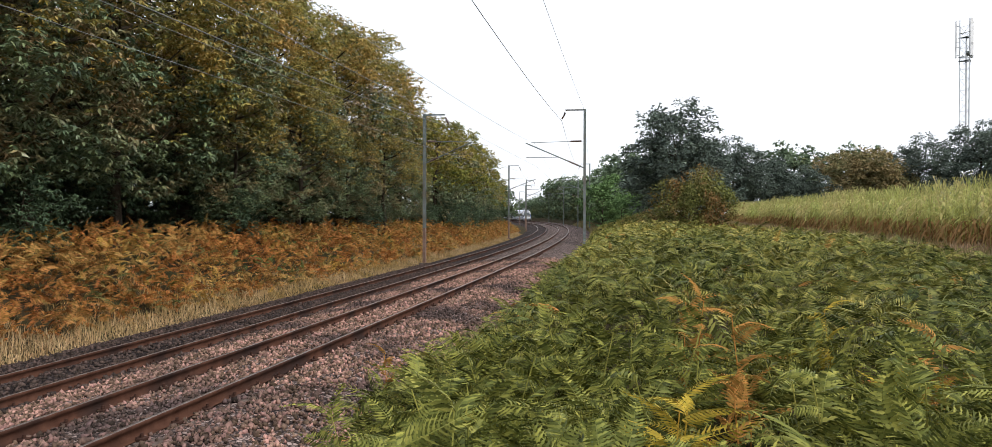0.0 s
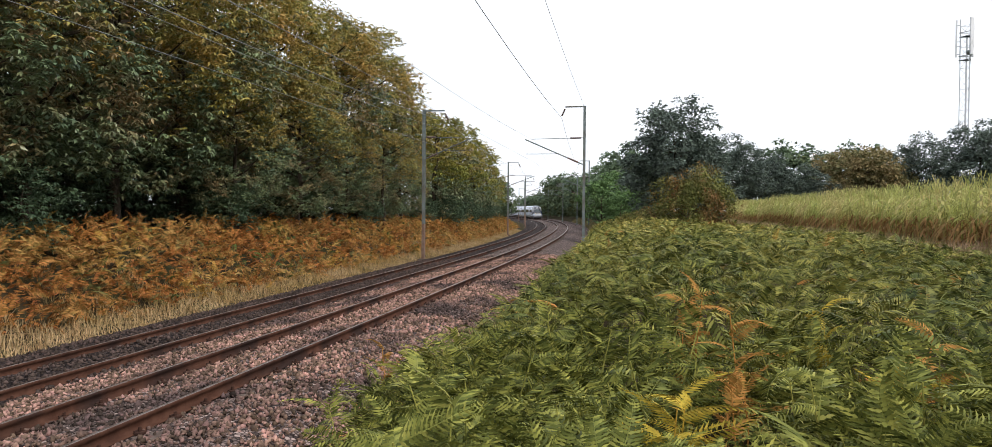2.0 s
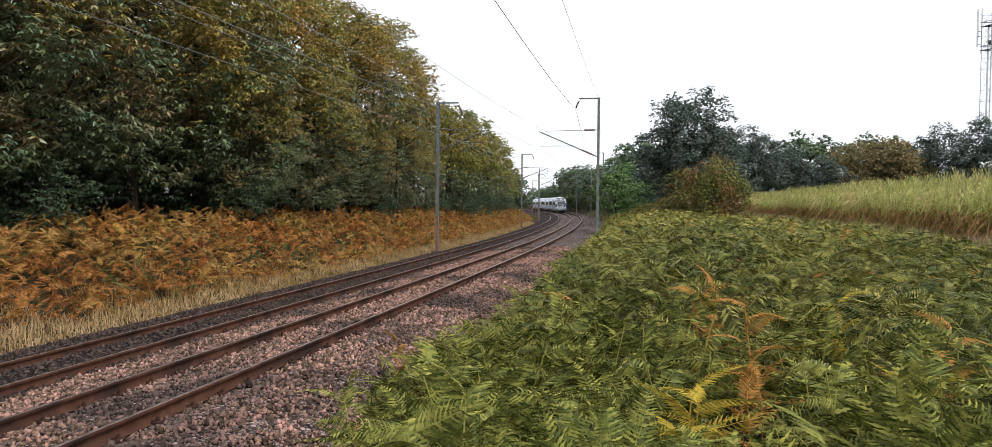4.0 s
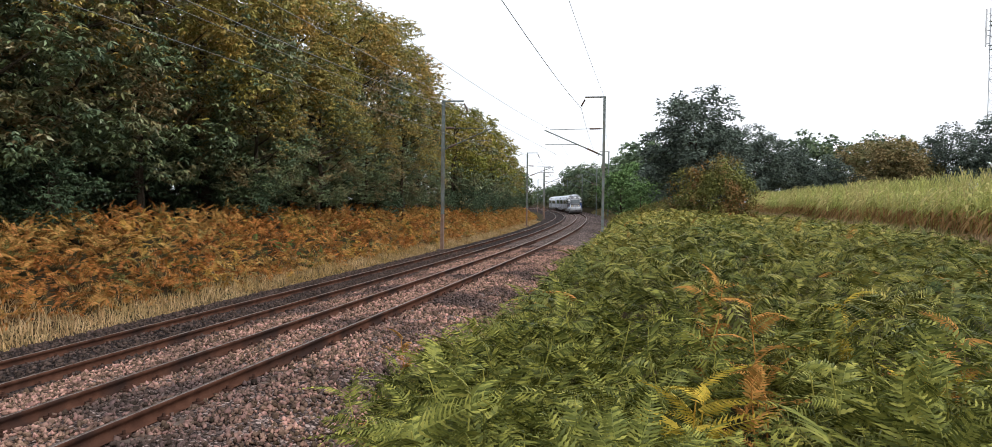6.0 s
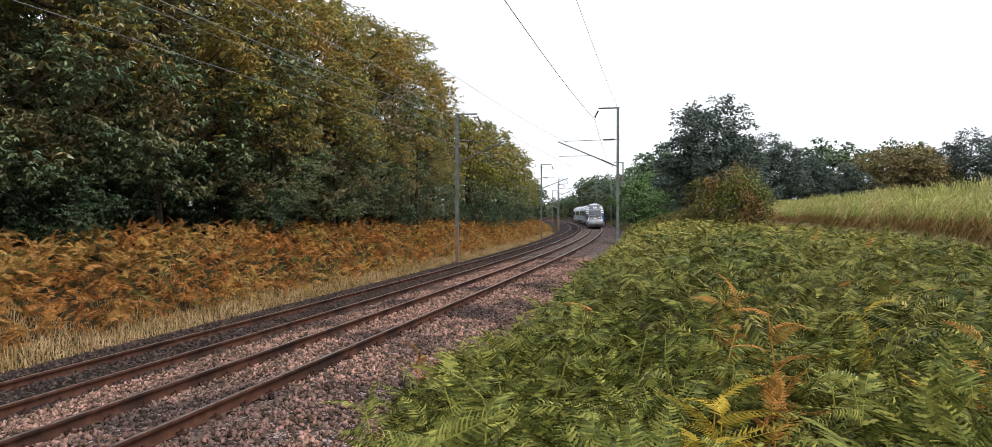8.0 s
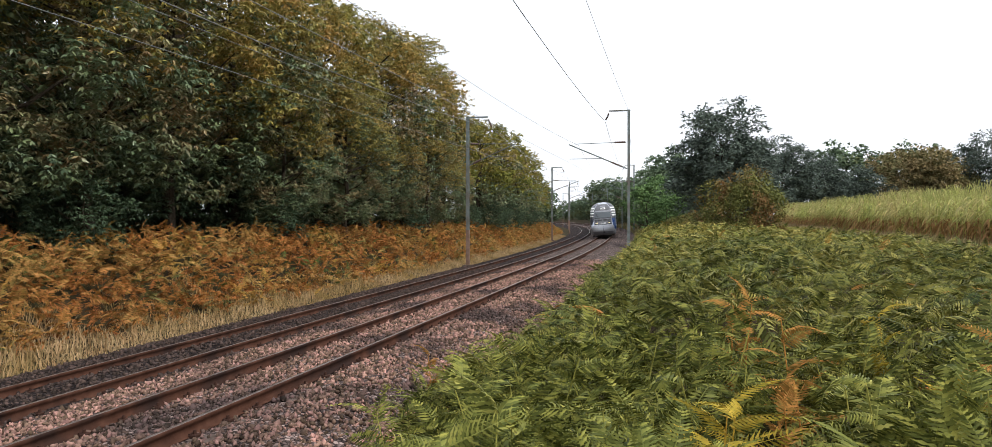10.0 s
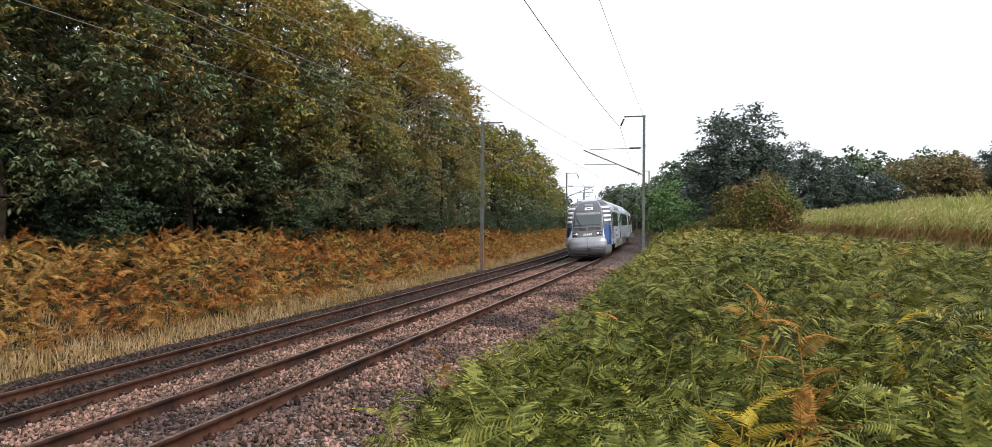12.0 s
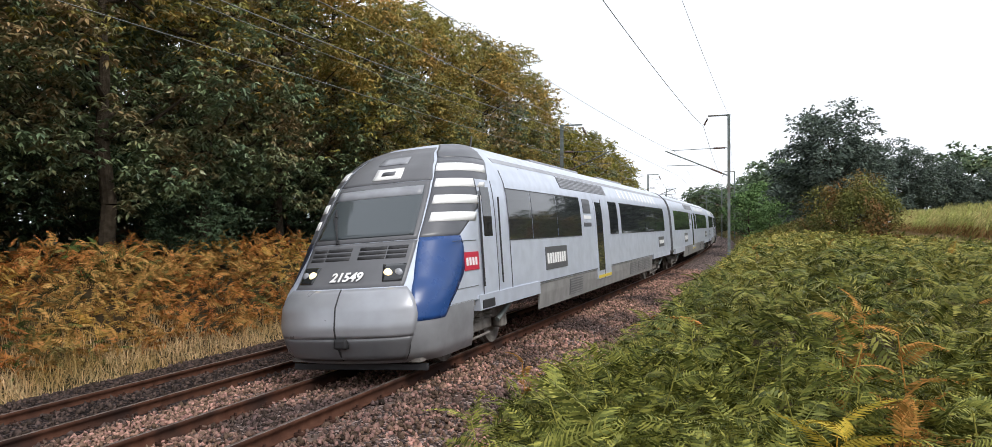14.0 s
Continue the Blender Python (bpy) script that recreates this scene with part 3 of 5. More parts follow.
# ---- trees ----
def leaf_shape(w, fold=0.25):
    """A pointed leaf along +y, folded a little on its midrib."""
    return np.array([(0, 0, 0), (w, 0.45, fold * w), (0, 1, -0.08), (-w, 0.45, fold * w)]), np.array([(0, 1, 2), (0, 2, 3)])


def crown_mesh(name, seed, rx, rz, zc, clusters, leaves, leaf, width, material, spread=0.55, droop=0.6, lumps=0.25, low=0.0, inner=0.62, simple=False):
    r = np.random.RandomState(seed)
    d = r.normal(size=(clusters, 3))
    d /= np.linalg.norm(d, axis=1)[:, None]
    ph = r.uniform(0, 6.3, 6)
    lump = 1 + lumps * (np.sin(3 * d[:, 0] + ph[0] + 2 * d[:, 2]) * np.sin(3.3 * d[:, 1] + ph[1]) + 0.6 * np.sin(6 * d[:, 2] + ph[2] + 4 * d[:, 0]) * np.sin(5 * d[:, 1] + ph[3]))
    rad = (inner + (1.03 - inner) * r.rand(clusters) ** 0.6) * lump
    flat = np.sign(d[:, 2]) * abs(d[:, 2]) ** 0.8
    c = np.stack([d[:, 0] * rx * rad, d[:, 1] * rx * rad, zc + flat * rz * rad], 1)
    c[:, 2] = np.maximum(c[:, 2], low + 0.6 * r.rand(clusters))
    n = clusters * leaves
    who = np.repeat(np.arange(clusters), leaves)
    off = r.normal(size=(n, 3))
    off *= (r.rand(n, 1) ** 0.45 * spread * 1.75) / np.linalg.norm(off, axis=1)[:, None] * np.array([1, 1, 0.6])
    off[:, 2] -= 0.35 * (off[:, 0] ** 2 + off[:, 1] ** 2) / spread
    p = c[who] + off
    out = np.arctan2(-d[who, 0] - 0.8 * off[:, 0], d[who, 1] + 0.8 * off[:, 1])
    f = frames4(p, out + r.normal(size=n) * 0.8, -droop + r.normal(size=n) * 0.5, r.normal(size=n) * 0.6, leaf * r.uniform(0.65, 1.25, n))
    v, q = leaf_shape(width)
    if simple:
        v, q = np.array([(-width, 0.1, 0), (width, 0.3, 0.1 * width), (0, 1, -0.08)]), np.array([(0, 1, 2)])
    v, q = scatter(v, q, f)
    return mesh_of(name, v, q, material)


def lobed_crown(name, seed, rx, rz, zc, lobes, clusters, stars, leaf, width, mats, turn_z=99.0, turn_soft=2.5, turn_most=1.0, spread=0.4, low=1.0, rays=6):
    """A crown of rounded boughs whose outer sides carry stars of drooping leaves; leaves above turn_z take the second
    material.
    """
    r = np.random.RandomState(seed)
    k = np.arange(lobes) + 0.5
    up = 1 - 2 * k / lobes
    az = k * 2.39996 + r.uniform(-0.35, 0.35, lobes)
    d = np.stack([np.cos(az) * np.sqrt(1 - up ** 2), np.sin(az) * np.sqrt(1 - up ** 2), up], 1)
    reach = r.uniform(0.6, 0.84, (lobes, 1))
    mid = d * reach * np.array([rx, rx, rz]) + np.array([0, 0, zc])
    size = rx * r.uniform(0.28, 0.44, lobes)
    who = r.choice(lobes, clusters, p=size ** 2 / (size ** 2).sum())
    e = r.normal(size=(clusters, 3))
    e = e / np.linalg.norm(e, axis=1)[:, None] + 0.75 * d[who] + np.array([0, 0, 0.25])
    e /= np.linalg.norm(e, axis=1)[:, None]
    c = mid[who] + e * (size[who] * (0.55 + 0.55 * r.rand(clusters) ** 0.6))[:, None] * np.array([1, 1, 0.8])
    c[:, 2] = np.where(c[:, 2] < low, low + 1.2 * r.rand(clusters), c[:, 2])
    tone = r.normal(size=lobes)[who] * 0.9 + r.normal(size=clusters) * 0.5
    n = clusters * stars
    j = np.repeat(np.arange(clusters), stars)
    off = r.normal(size=(n, 3))
    off *= (r.rand(n, 1) ** 0.5 * spread * 1.6) / np.linalg.norm(off, axis=1)[:, None] * np.array([1, 1, 0.6])
    at = c[j] + off
    q = np.repeat(np.arange(n), rays)
    yaw = np.repeat(r.uniform(0, 6.3, n), rays) + np.tile(np.arange(rays) * 6.2832 / rays, n) + r.normal(size=n * rays) * 0.25
    pitch = np.repeat(r.uniform(-0.75, -0.1, n), rays) + r.normal(size=n * rays) * 0.25
    f = frames4(at[q], yaw, pitch, r.normal(size=n * rays) * 0.4, leaf * np.repeat(r.uniform(0.7, 1.2, n), rays) * r.uniform(0.75, 1.15, n * rays))
    v, t = leaf_shape(width)
    v, t = scatter(v, t, f)
    turned = (np.clip((c[:, 2] - turn_z + tone * 1.3) / turn_soft, 0, turn_most)[j] > r.rand(n))
    return mesh_of(name, v, t, list(mats), np.repeat(turned, rays * 2) * 1)


def trunk_mesh(name, seed, h, r0, limbs, rx):
    r = random.Random(seed)
    bm = bmesh.new()
    last = Vector((0, 0, -0.4))
    for i in range(6):
        nxt = Vector((r.uniform(-0.2, 0.2), r.uniform(-0.2, 0.2), h * 0.85 * (i + 1) / 6))
        tube(bm, last, nxt, r0 * (1 - i / 7.5), r0 * (1 - (i + 1) / 7.5), 9)
        last = nxt
    for i in range(limbs):
        z = h * (0.2 + 0.6 * i / limbs)
        a = r.uniform(0, 6.3)
        b = Vector((math.cos(a) * rx * 0.75, math.sin(a) * rx * 0.75, z + h * 0.12))
        c = Vector((0, 0, z))
        k = c.lerp(b, 0.5) + Vector((0, 0, -0.3))
        tube(bm, c, k, r0 * 0.35, r0 * 0.22, 6)
        tube(bm, k, b, r0 * 0.22, r0 * 0.06, 6)
    me = bpy.data.meshes.new(name)
    bm.to_mesh(me)
    bm.free()
    me.materials.append(M["bark"])
    return me


def make_tree(kind, label, trunk, crown):
    t = new(kind, trunk)
    tagged(t, label, kind.replace("_", " ") if kind.endswith("tree") else "tree")
    part("crown", crown, None, t)
    return t


def place(ob, x, y, turn, scale=1.0, sink=0.0, zs=1.0):
    ob.scale = (scale, scale, scale * zs)
    m = pose(x, y, float(ground_z(x, y)[0]) - sink, 0, 0, turn)
    ob.matrix_basis = m @ Matrix.Diagonal((scale, scale, scale * zs, 1))
    return ob


def planted(proto, spots):
    """First spot takes the tree itself, the others take copies."""
    first = True
    for x, y, turn, sc, zs in spots:
        ob = proto if first else copy_thing(proto, Matrix.Identity(4))
        first = False
        place(ob, x, y, turn, sc, 0.0, zs)


def build_wood():
    r = random.Random(8)
    kinds = []
    for i in range(4):
        green = i < 2
        lab = ("tall sweet chestnut tree, dark green leaves partly browned" if green else "tall chestnut tree, golden above and dark green below")
        # Gold higher up is autumn turning plus top light put into the leaf colour.
        kinds.append(make_tree("chestnut_tree", lab, trunk_mesh("trunk", i, 15, 0.28, 14, 4.2),
                               lobed_crown("crown", 20 + i, 4.4, 7.2, 8.5, 34, 780, 7, 0.26, 0.18, (M["chestnut"], M["chestnut_gold"]),
                                           7.0 if green else 5.8, 4.0 if green else 2.6, 0.7 if green else 0.93, 0.42, 1.9)))
    lists = [[], [], [], []]
    rows = []
    for i, s in enumerate(np.arange(-3.0, 54.5, 4.7)):
        rows.append((s, -14.6 + r.uniform(-0.7, 0.7), r.uniform(0.92, 1.08)))
    for i, s in enumerate(np.arange(-8.0, 56.0, 6.0)):
        rows.append((s, -20.5 + r.uniform(-1, 1), r.uniform(1.0, 1.1)))
    deep = make_tree("chestnut_tree", "tall chestnut tree in the wood's shade behind the front row", trunk_mesh("trunk", 7, 15, 0.28, 14, 4.2),
                     crown_mesh("crown", 29, 4.4, 7.2, 8.6, 320, 38, 0.42, 0.24, M["chestnut"], 0.45, 0.4, 0.3, 0.3, simple=True))
    spots = []
    for s, l, sc in rows[13:]:
        p = on_line(np.array(s), np.array(l))
        spots.append((float(p[0]), float(p[1]), r.uniform(0, 360), sc * (0.82 if s > 30 else 0.95), 1.0))
    planted(deep, spots)
    for s in np.arange(-12.0, 72.0, 6.5):
        p = on_line(np.array(s), np.array(-27.0 + r.uniform(-1.5, 1.5)))
        copy = copy_thing(deep, Matrix.Identity(4))
        place(copy, float(p[0]), float(p[1]), r.uniform(0, 360), 0.85 if s > 26 else 1.0)
    for n, (s, l, sc) in enumerate(rows[:13]):
        sc = 1.06 if s > 50 else 1.05 if s > 45 else sc * (1.0 if s > 22 else 1.02)
        p = on_line(np.array(s), np.array(l))
        gold = s > 17
        k = (2 if gold else 0) + n % 2
        lists[k].append((float(p[0]), float(p[1]), r.uniform(0, 360), sc, 1.0))
    for n, (s, sc) in enumerate(((25.5, 0.55), (31.5, 0.62), (39.5, 0.5), (46.0, 0.58), (52.0, 0.5))):
        p = on_line(np.array(s), np.array(-12.3 + 0.4 * (n % 2)))
        lists[n % 2].append((float(p[0]), float(p[1]), 70.0 * n, sc, 0.95))
    for k, spots in zip(kinds, lists):
        planted(k, spots)
    small = make_tree("young_tree", "young yellow-green tree at the wood's edge", trunk_mesh("trunk", 9, 9, 0.14, 10, 2.6),
                      lobed_crown("crown", 41, 2.6, 4.7, 5.1, 24, 280, 5, 0.27, 0.2, (M["chestnut"], M["willow"]), 3.0, 3.0, 0.85, 0.32, 0.5, 5))
    spots = []
    for s, l, sc, zs in ((57, -12.5, 1.2, 1.0), (62, -11.6, 1.25, 1.0), (67, -12.5, 1.3, 1.0), (72, -11.3, 1.2, 1.05), (78, -12, 1.3, 1.0), (84, -11.3, 1.2, 1.0), (90, -11.6, 1.2, 0.95), (97, -11.6, 1.15, 0.9), (104, -12.2, 1.0, 0.8), (112, -12.6, 1.0, 0.72), (122, -13, 1.0, 0.68), (66, -17, 1.4, 0.95), (78, -17, 1.4, 0.95), (90, -17, 1.3, 0.95), (102, -17, 1.3, 0.9)):
        p = on_line(np.array(float(s)), np.array(l))
        spots.append((float(p[0]), float(p[1]), r.uniform(0, 360), sc, zs))
    planted(small, spots)
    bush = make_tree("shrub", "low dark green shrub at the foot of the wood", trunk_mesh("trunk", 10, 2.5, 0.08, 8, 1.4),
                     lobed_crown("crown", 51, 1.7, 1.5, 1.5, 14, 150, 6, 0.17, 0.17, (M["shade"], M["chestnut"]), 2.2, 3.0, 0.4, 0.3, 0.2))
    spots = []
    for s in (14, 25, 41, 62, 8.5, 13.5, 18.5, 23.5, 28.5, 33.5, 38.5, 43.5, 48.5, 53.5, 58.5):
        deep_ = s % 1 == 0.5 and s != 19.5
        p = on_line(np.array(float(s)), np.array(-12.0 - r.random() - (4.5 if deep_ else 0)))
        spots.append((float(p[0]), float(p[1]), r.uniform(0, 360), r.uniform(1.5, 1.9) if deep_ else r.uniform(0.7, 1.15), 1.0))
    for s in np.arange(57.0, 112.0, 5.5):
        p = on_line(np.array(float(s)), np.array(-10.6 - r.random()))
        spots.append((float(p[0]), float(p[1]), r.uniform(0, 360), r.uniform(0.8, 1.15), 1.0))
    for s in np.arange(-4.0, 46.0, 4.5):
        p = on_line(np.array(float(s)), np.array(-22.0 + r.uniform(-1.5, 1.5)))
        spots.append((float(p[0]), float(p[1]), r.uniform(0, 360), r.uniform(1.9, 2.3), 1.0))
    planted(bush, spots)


build_wood()


def build_right_trees():
    r = random.Random(5)
    oak = make_tree("oak_tree", "dark green oak tree with an uneven crown", trunk_mesh("trunk", 21, 10, 0.25, 14, 3.6),
                    crown_mesh("crown", 61, 3.6, 4.5, 6.2, 520, 44, 0.3, 0.32, M["oak"], 0.36, 0.2, 0.3, 0.8, 0.35, True))
    planted(oak, [(14.2, 55.0, 20, 1.0, 0.9), (18.0, 62, 140, 0.75, 0.9), (31.5, 92, 80, 1.05, 0.95), (37.5, 96, 200, 1.0, 0.82), (43.0, 98, 300, 0.95, 0.7), (69.5, 100, 40, 1.35, 0.9), (62.0, 102, 250, 1.1, 0.95), (79.0, 98, 10, 1.4, 0.92), (89.0, 96, 120, 1.4, 1.0), (99.0, 92, 220, 1.4, 1.0)])
    brown = make_tree("oak_tree", "rounded oak tree with browning autumn leaves", trunk_mesh("trunk", 22, 9, 0.22, 12, 4.0),
                      crown_mesh("crown", 62, 5.0, 4.7, 5.6, 480, 44, 0.36, 0.32, M["oak_brown"], 0.42, 0.2, 0.18, 0.8, 0.4, True))
    planted(brown, [(52.0, 100, 0, 1.1, 0.92), (57.5, 103, 90, 1.0, 0.8)])
    bush = make_tree("shrub", "rounded hawthorn shrub, olive leaves turning rusty", trunk_mesh("trunk", 23, 3.4, 0.1, 10, 2.0),
                     crown_mesh("crown", 63, 2.5, 2.15, 2.0, 420, 40, 0.19, 0.26, mat("hawthorn_leaves", (0.19, 0.195, 0.055), (0.12, 0.135, 0.045), 2, 0.55, 0, c3=(0.21, 0.12, 0.05), patch=0.5, island=0.4, leaf=0.2), 0.34, 0.2, 0.25, 0.2, 0.4))
    fresh = make_tree("shrub", "bright green shrub behind the catenary masts", trunk_mesh("trunk", 24, 4.0, 0.1, 8, 1.6),
                      lobed_crown("crown", 64, 2.2, 2.4, 2.5, 14, 160, 5, 0.3, 0.24, (M["fresh"], M["fresh"]), 9.0, 3.0, 0.0, 0.34, 0.2, 5))
    planted(fresh, [(12.0, 76.0, 0, 1.15, 1.0), (14.2, 80.0, 120, 1.2, 1.1), (12.2, 66.0, 60, 0.8, 0.9)])
    planted(bush, [(11.9, 41.5, 0, 0.8, 1.24), (9.6, 44, 100, 0.6, 0.7)])


build_right_trees()


def build_far_wood():
    """Distant trees that close the view beyond the curve, and added unseen ones behind the camera."""
    r = random.Random(12)
    far = make_tree("distant_tree", "distant green tree beyond the curve, with added copies out of view", trunk_mesh("trunk", 31, 10, 0.25, 8, 3.5),
                    crown_mesh("crown", 71, 4.6, 5.6, 6.0, 200, 30, 0.62, 0.38, M["farwood"], 0.6, 0.2, 0.35, 0.3, 0.4, True))
    spots = []
    for s, l, sc, zs in ((92, 8, .55, .8), (100, 10, .8, .85), (108, 8, .7, .8), (118, 9, .8, .85), (128, 8, .8, .8), (140, 8.5, .85, .85), (152, 9, .95, .85), (165, 8, 1, .85), (178, 8.5, 1, .9), (192, 8, 1.1, .9), (206, 8, 1.1, .95), (222, 8, 1.1, 1),
                         (238, 8, 0.9, 0.8), (255, 8, 0.85, 0.8), (272, 9, 0.85, 0.8), (290, 9, 0.8, 0.8), (310, 10, 0.8, 0.8),
                         (110, 17, 1, 1), (130, 18, 1, 1), (150, 18, 1.1, 1), (175, 19, 1.2, 1), (200, 20, 1.3, 1), (230, 20, 1.1, 0.9), (265, 22, 1.0, 0.85), (300, 22, 1.0, 0.8),
                         (132, -13, .85, .75), (145, -13, .8, .75), (160, -14, .8, .75), (180, -14, .75, .75), (205, -14, .7, .75), (230, -14, .7, .75), (130, -20, 1.2, .8), (150, -22, 1.2, .8)):
        p = on_line(np.array(float(s)), np.array(float(l)))
        spots.append((float(p[0]), float(p[1]), r.uniform(0, 360), sc, zs))
    for x, y in ((110, 95), (122, 88), (60, 140), (45, 150), (75, 145), (30, 145), (95, 125), (5, 300), (-10, 305), (20, 300), (-25, 310), (35, 290), (-40, 300), (120, 70), (128, 55), (132, 40)):
        spots.append((x, y, r.uniform(0, 360), 0.85 if y > 280 else 1.4, 0.8 if y > 280 else 0.9))
    spots += [(14.5, 92.0, 40, 0.42, 0.8), (16.8, 84.0, 140, 0.4, 0.75), (17.0, 100.0, 200, 0.55, 0.75)]
    # Fourteen more trees added behind the camera, never in view.
    for i in range(14):
        a = math.radians(100 + i * 13 + 180)
        spots.append((70 * math.cos(a), -75 + 12 * math.sin(i * 1.7), r.uniform(0, 360), 1.5, 1.0))
    planted(far, spots)


build_far_wood()


# ---- ferns ----
def frond(pairs, bends, droop=0.35, width=0.4, slim=0.6):
    """A bracken frond along +y: midrib and paired narrow side leaves that shorten to the tip and hang at their ends."""
    v, f = [], []

    def vert(p):
        v.append(tuple(float(q) for q in p))
        return len(v) - 1

    def rib(t):
        return np.array([0.02 * math.sin(4 * t), t, -droop * t * t + 0.05 * math.sin(3 * t)])
    n = pairs + 1
    edge = {-1: [], 1: []}
    for i in range(n + 1):
        for sx in (-1, 1):
            edge[sx].append(vert(rib(i / n) + (sx * 0.009 * (1.1 - i / n), 0, 0.004)))
    for i in range(n):
        f.append((edge[-1][i], edge[1][i], edge[1][i + 1], edge[-1][i + 1]))
    for i in range(pairs):
        t = (i + 0.5) / n
        o = rib(t)
        ln = width * (1 - t) ** 0.75 * (0.86 + 0.14 * math.sin(i * 2.1)) * min(1, 0.5 + 3 * t) + 0.02
        w = slim * 0.5 / n * (1 - 0.45 * t)
        for sx in (-1, 1):
            lift = 0.10 * math.sin(i * 1.7 + sx)

            def on(u):
                return o + np.array([sx * 0.92 * ln * u, (0.30 + 0.22 * u) * ln * u, ln * (lift * u - 0.55 * u * u)])
            side = np.array([-sx * 0.3, 1.0, 0.25])
            if bends < 2:
                c = on(0.42)
                f.append((vert(o), vert(c - side * w), vert(on(1.0)), vert(c + side * w))[::sx])
                continue
            a, b = vert(o - side * w * 0.4), vert(o + side * w * 0.4)
            for k in range(1, bends + 1):
                u = k / bends
                q = w * (0.12 if k == bends else (1.25, 0.5)[k % 2 == 0] * (1.1 - 0.5 * u))
                a2, b2 = vert(on(u) - side * q), vert(on(u) + side * q)
                f.append((a, a2, b2, b)[::sx])
                a, b = a2, b2
    return np.array(v), np.array(f)


FROND_COARSE, FROND_FINE, FROND_MID = frond(9, 1, 0.5, 0.36, 0.85), frond(16, 5, 0.6, 0.33, 0.78), frond(13, 1, 0.6, 0.32, 0.8)


def fern_cloud(name, shape, p, r, size, tilt, material, label, wild=0.55):
    n = len(p)
    f = frames4(p, r.uniform(0, 6.3, n), tilt + r.normal(size=n) * wild, r.normal(size=n) * wild * 0.9, size)
    v, q = scatter(shape[0], shape[1], f)
    return tagged(new(name, mesh_of(name, v, q, material)), label, "ferns", kind="stuff")


def corn_edge(y):
    return 16.0 + 0.22 * (y - 25.0)


def build_bracken():
    r = np.random.RandomState(6)
    # rust-coloured bank below the wood
    n = 18000
    s = -4 + 124 * r.rand(n) ** 1.5
    lat = -7.5 - 5.5 * r.rand(n)
    p = on_line(s, lat)
    hump = 0.45 + 0.55 * np.clip((-lat - 7.3) / 1.8, 0, 1)
    p[:, 2] = ground_z(p[:, 0], p[:, 1]) + hump * r.uniform(0.08, 1.0, n)
    green = (np.sin(s * 0.7 + 2 * np.sin(lat)) + r.normal(size=n) * 0.6) > 1.3
    yellow = ~green & ((np.sin(s * 0.9 + 1.0 + lat) * np.sin(lat * 1.3 + s * 0.35) + r.normal(size=n) * 0.35) > 0.62)
    size = r.uniform(0.3, 0.6, n)
    rust = ~green & ~yellow
    fern_cloud("brown_bracken", FROND_COARSE, p[rust], r, size[rust], 0.25, M["bracken"], "bank of rust-orange dying bracken")
    fern_cloud("yellow_bracken", FROND_COARSE, p[yellow], r, size[yellow], 0.3, M["bracken_gold"], "golden fronds among the rust-orange bracken")
    fern_cloud("bracken_patches", FROND_COARSE, p[green], r, size[green], 0.25, M["grass"], "green patches among the brown bracken")
    # green bracken on the near bank
    for name, lo, hi, dens, shape, sz, label in (("bracken_mid", 4.6, 17.0, 42.0, FROND_MID, (0.2, 0.4), "dense green bracken on the bank"),
                                          ("bracken_low", 1.6, 15.0, 16.0, FROND_MID, (0.25, 0.42), "low shaded bracken fronds under the taller ones"),
                                          ("bracken_far", 17.0, 75.0, 18.0, FROND_COARSE, (0.28, 0.52), "green bracken further along the bank")):
        x0, x1 = -3, 36
        n = int((x1 - x0) * (hi + 3) * dens)
        x, y = r.uniform(x0, x1, n), r.uniform(-2, hi, n)
        s, lat = track_coords(x, y)
        d = np.hypot(x, y)
        clear = (d > 8) | (x > -0.2 * y + 0.08 - 0.05 * np.maximum(0, y - 4))
        keep = clear & (lat > np.where(d < 8, 3.75, np.where(d < 20, 4.1, 3.6)) + 0.25 * np.sin(s * 1.1) + 0.15 * np.sin(s * 2.7)) & (x < corn_edge(y) - 1.2) & (d > lo) & (d < hi) & (y > abs(x) * 0.4)
        x, y, lat = x[keep], y[keep], lat[keep]
        n = len(x)
        z = ground_z(x, y) + r.uniform(0.5, 1.05, n) * np.clip(0.45 + (lat - 3.3) * 0.22, 0.35, 1.0) * np.clip(1.1 - (lat - 7) * 0.1, 0.25, 1.0) + 0.12 * np.sin(x * 1.3) * np.sin(y * 1.1)
        if "low" in name:
            z = ground_z(x, y) + r.uniform(0.08, 0.55, n)
        p = np.stack([x, y, z], 1)
        brown = (np.sin(x * 1.7 + 1) * np.sin(y * 1.3 + x) + r.normal(size=n) * 0.35) > 1.4
        fern_cloud(name, shape, p[~brown], r, r.uniform(*sz, (~brown).sum()), 0.15 if hi > 20 else 0.22, M["fern"], label, wild=0.45 if hi > 20 else 0.5)
        fern_cloud(name.replace("bracken", "dying_bracken"), shape, p[brown], r, r.uniform(*sz, brown.sum()), 0.3, M["fern_brown"], "orange-brown dying fronds among green bracken")


build_bracken()


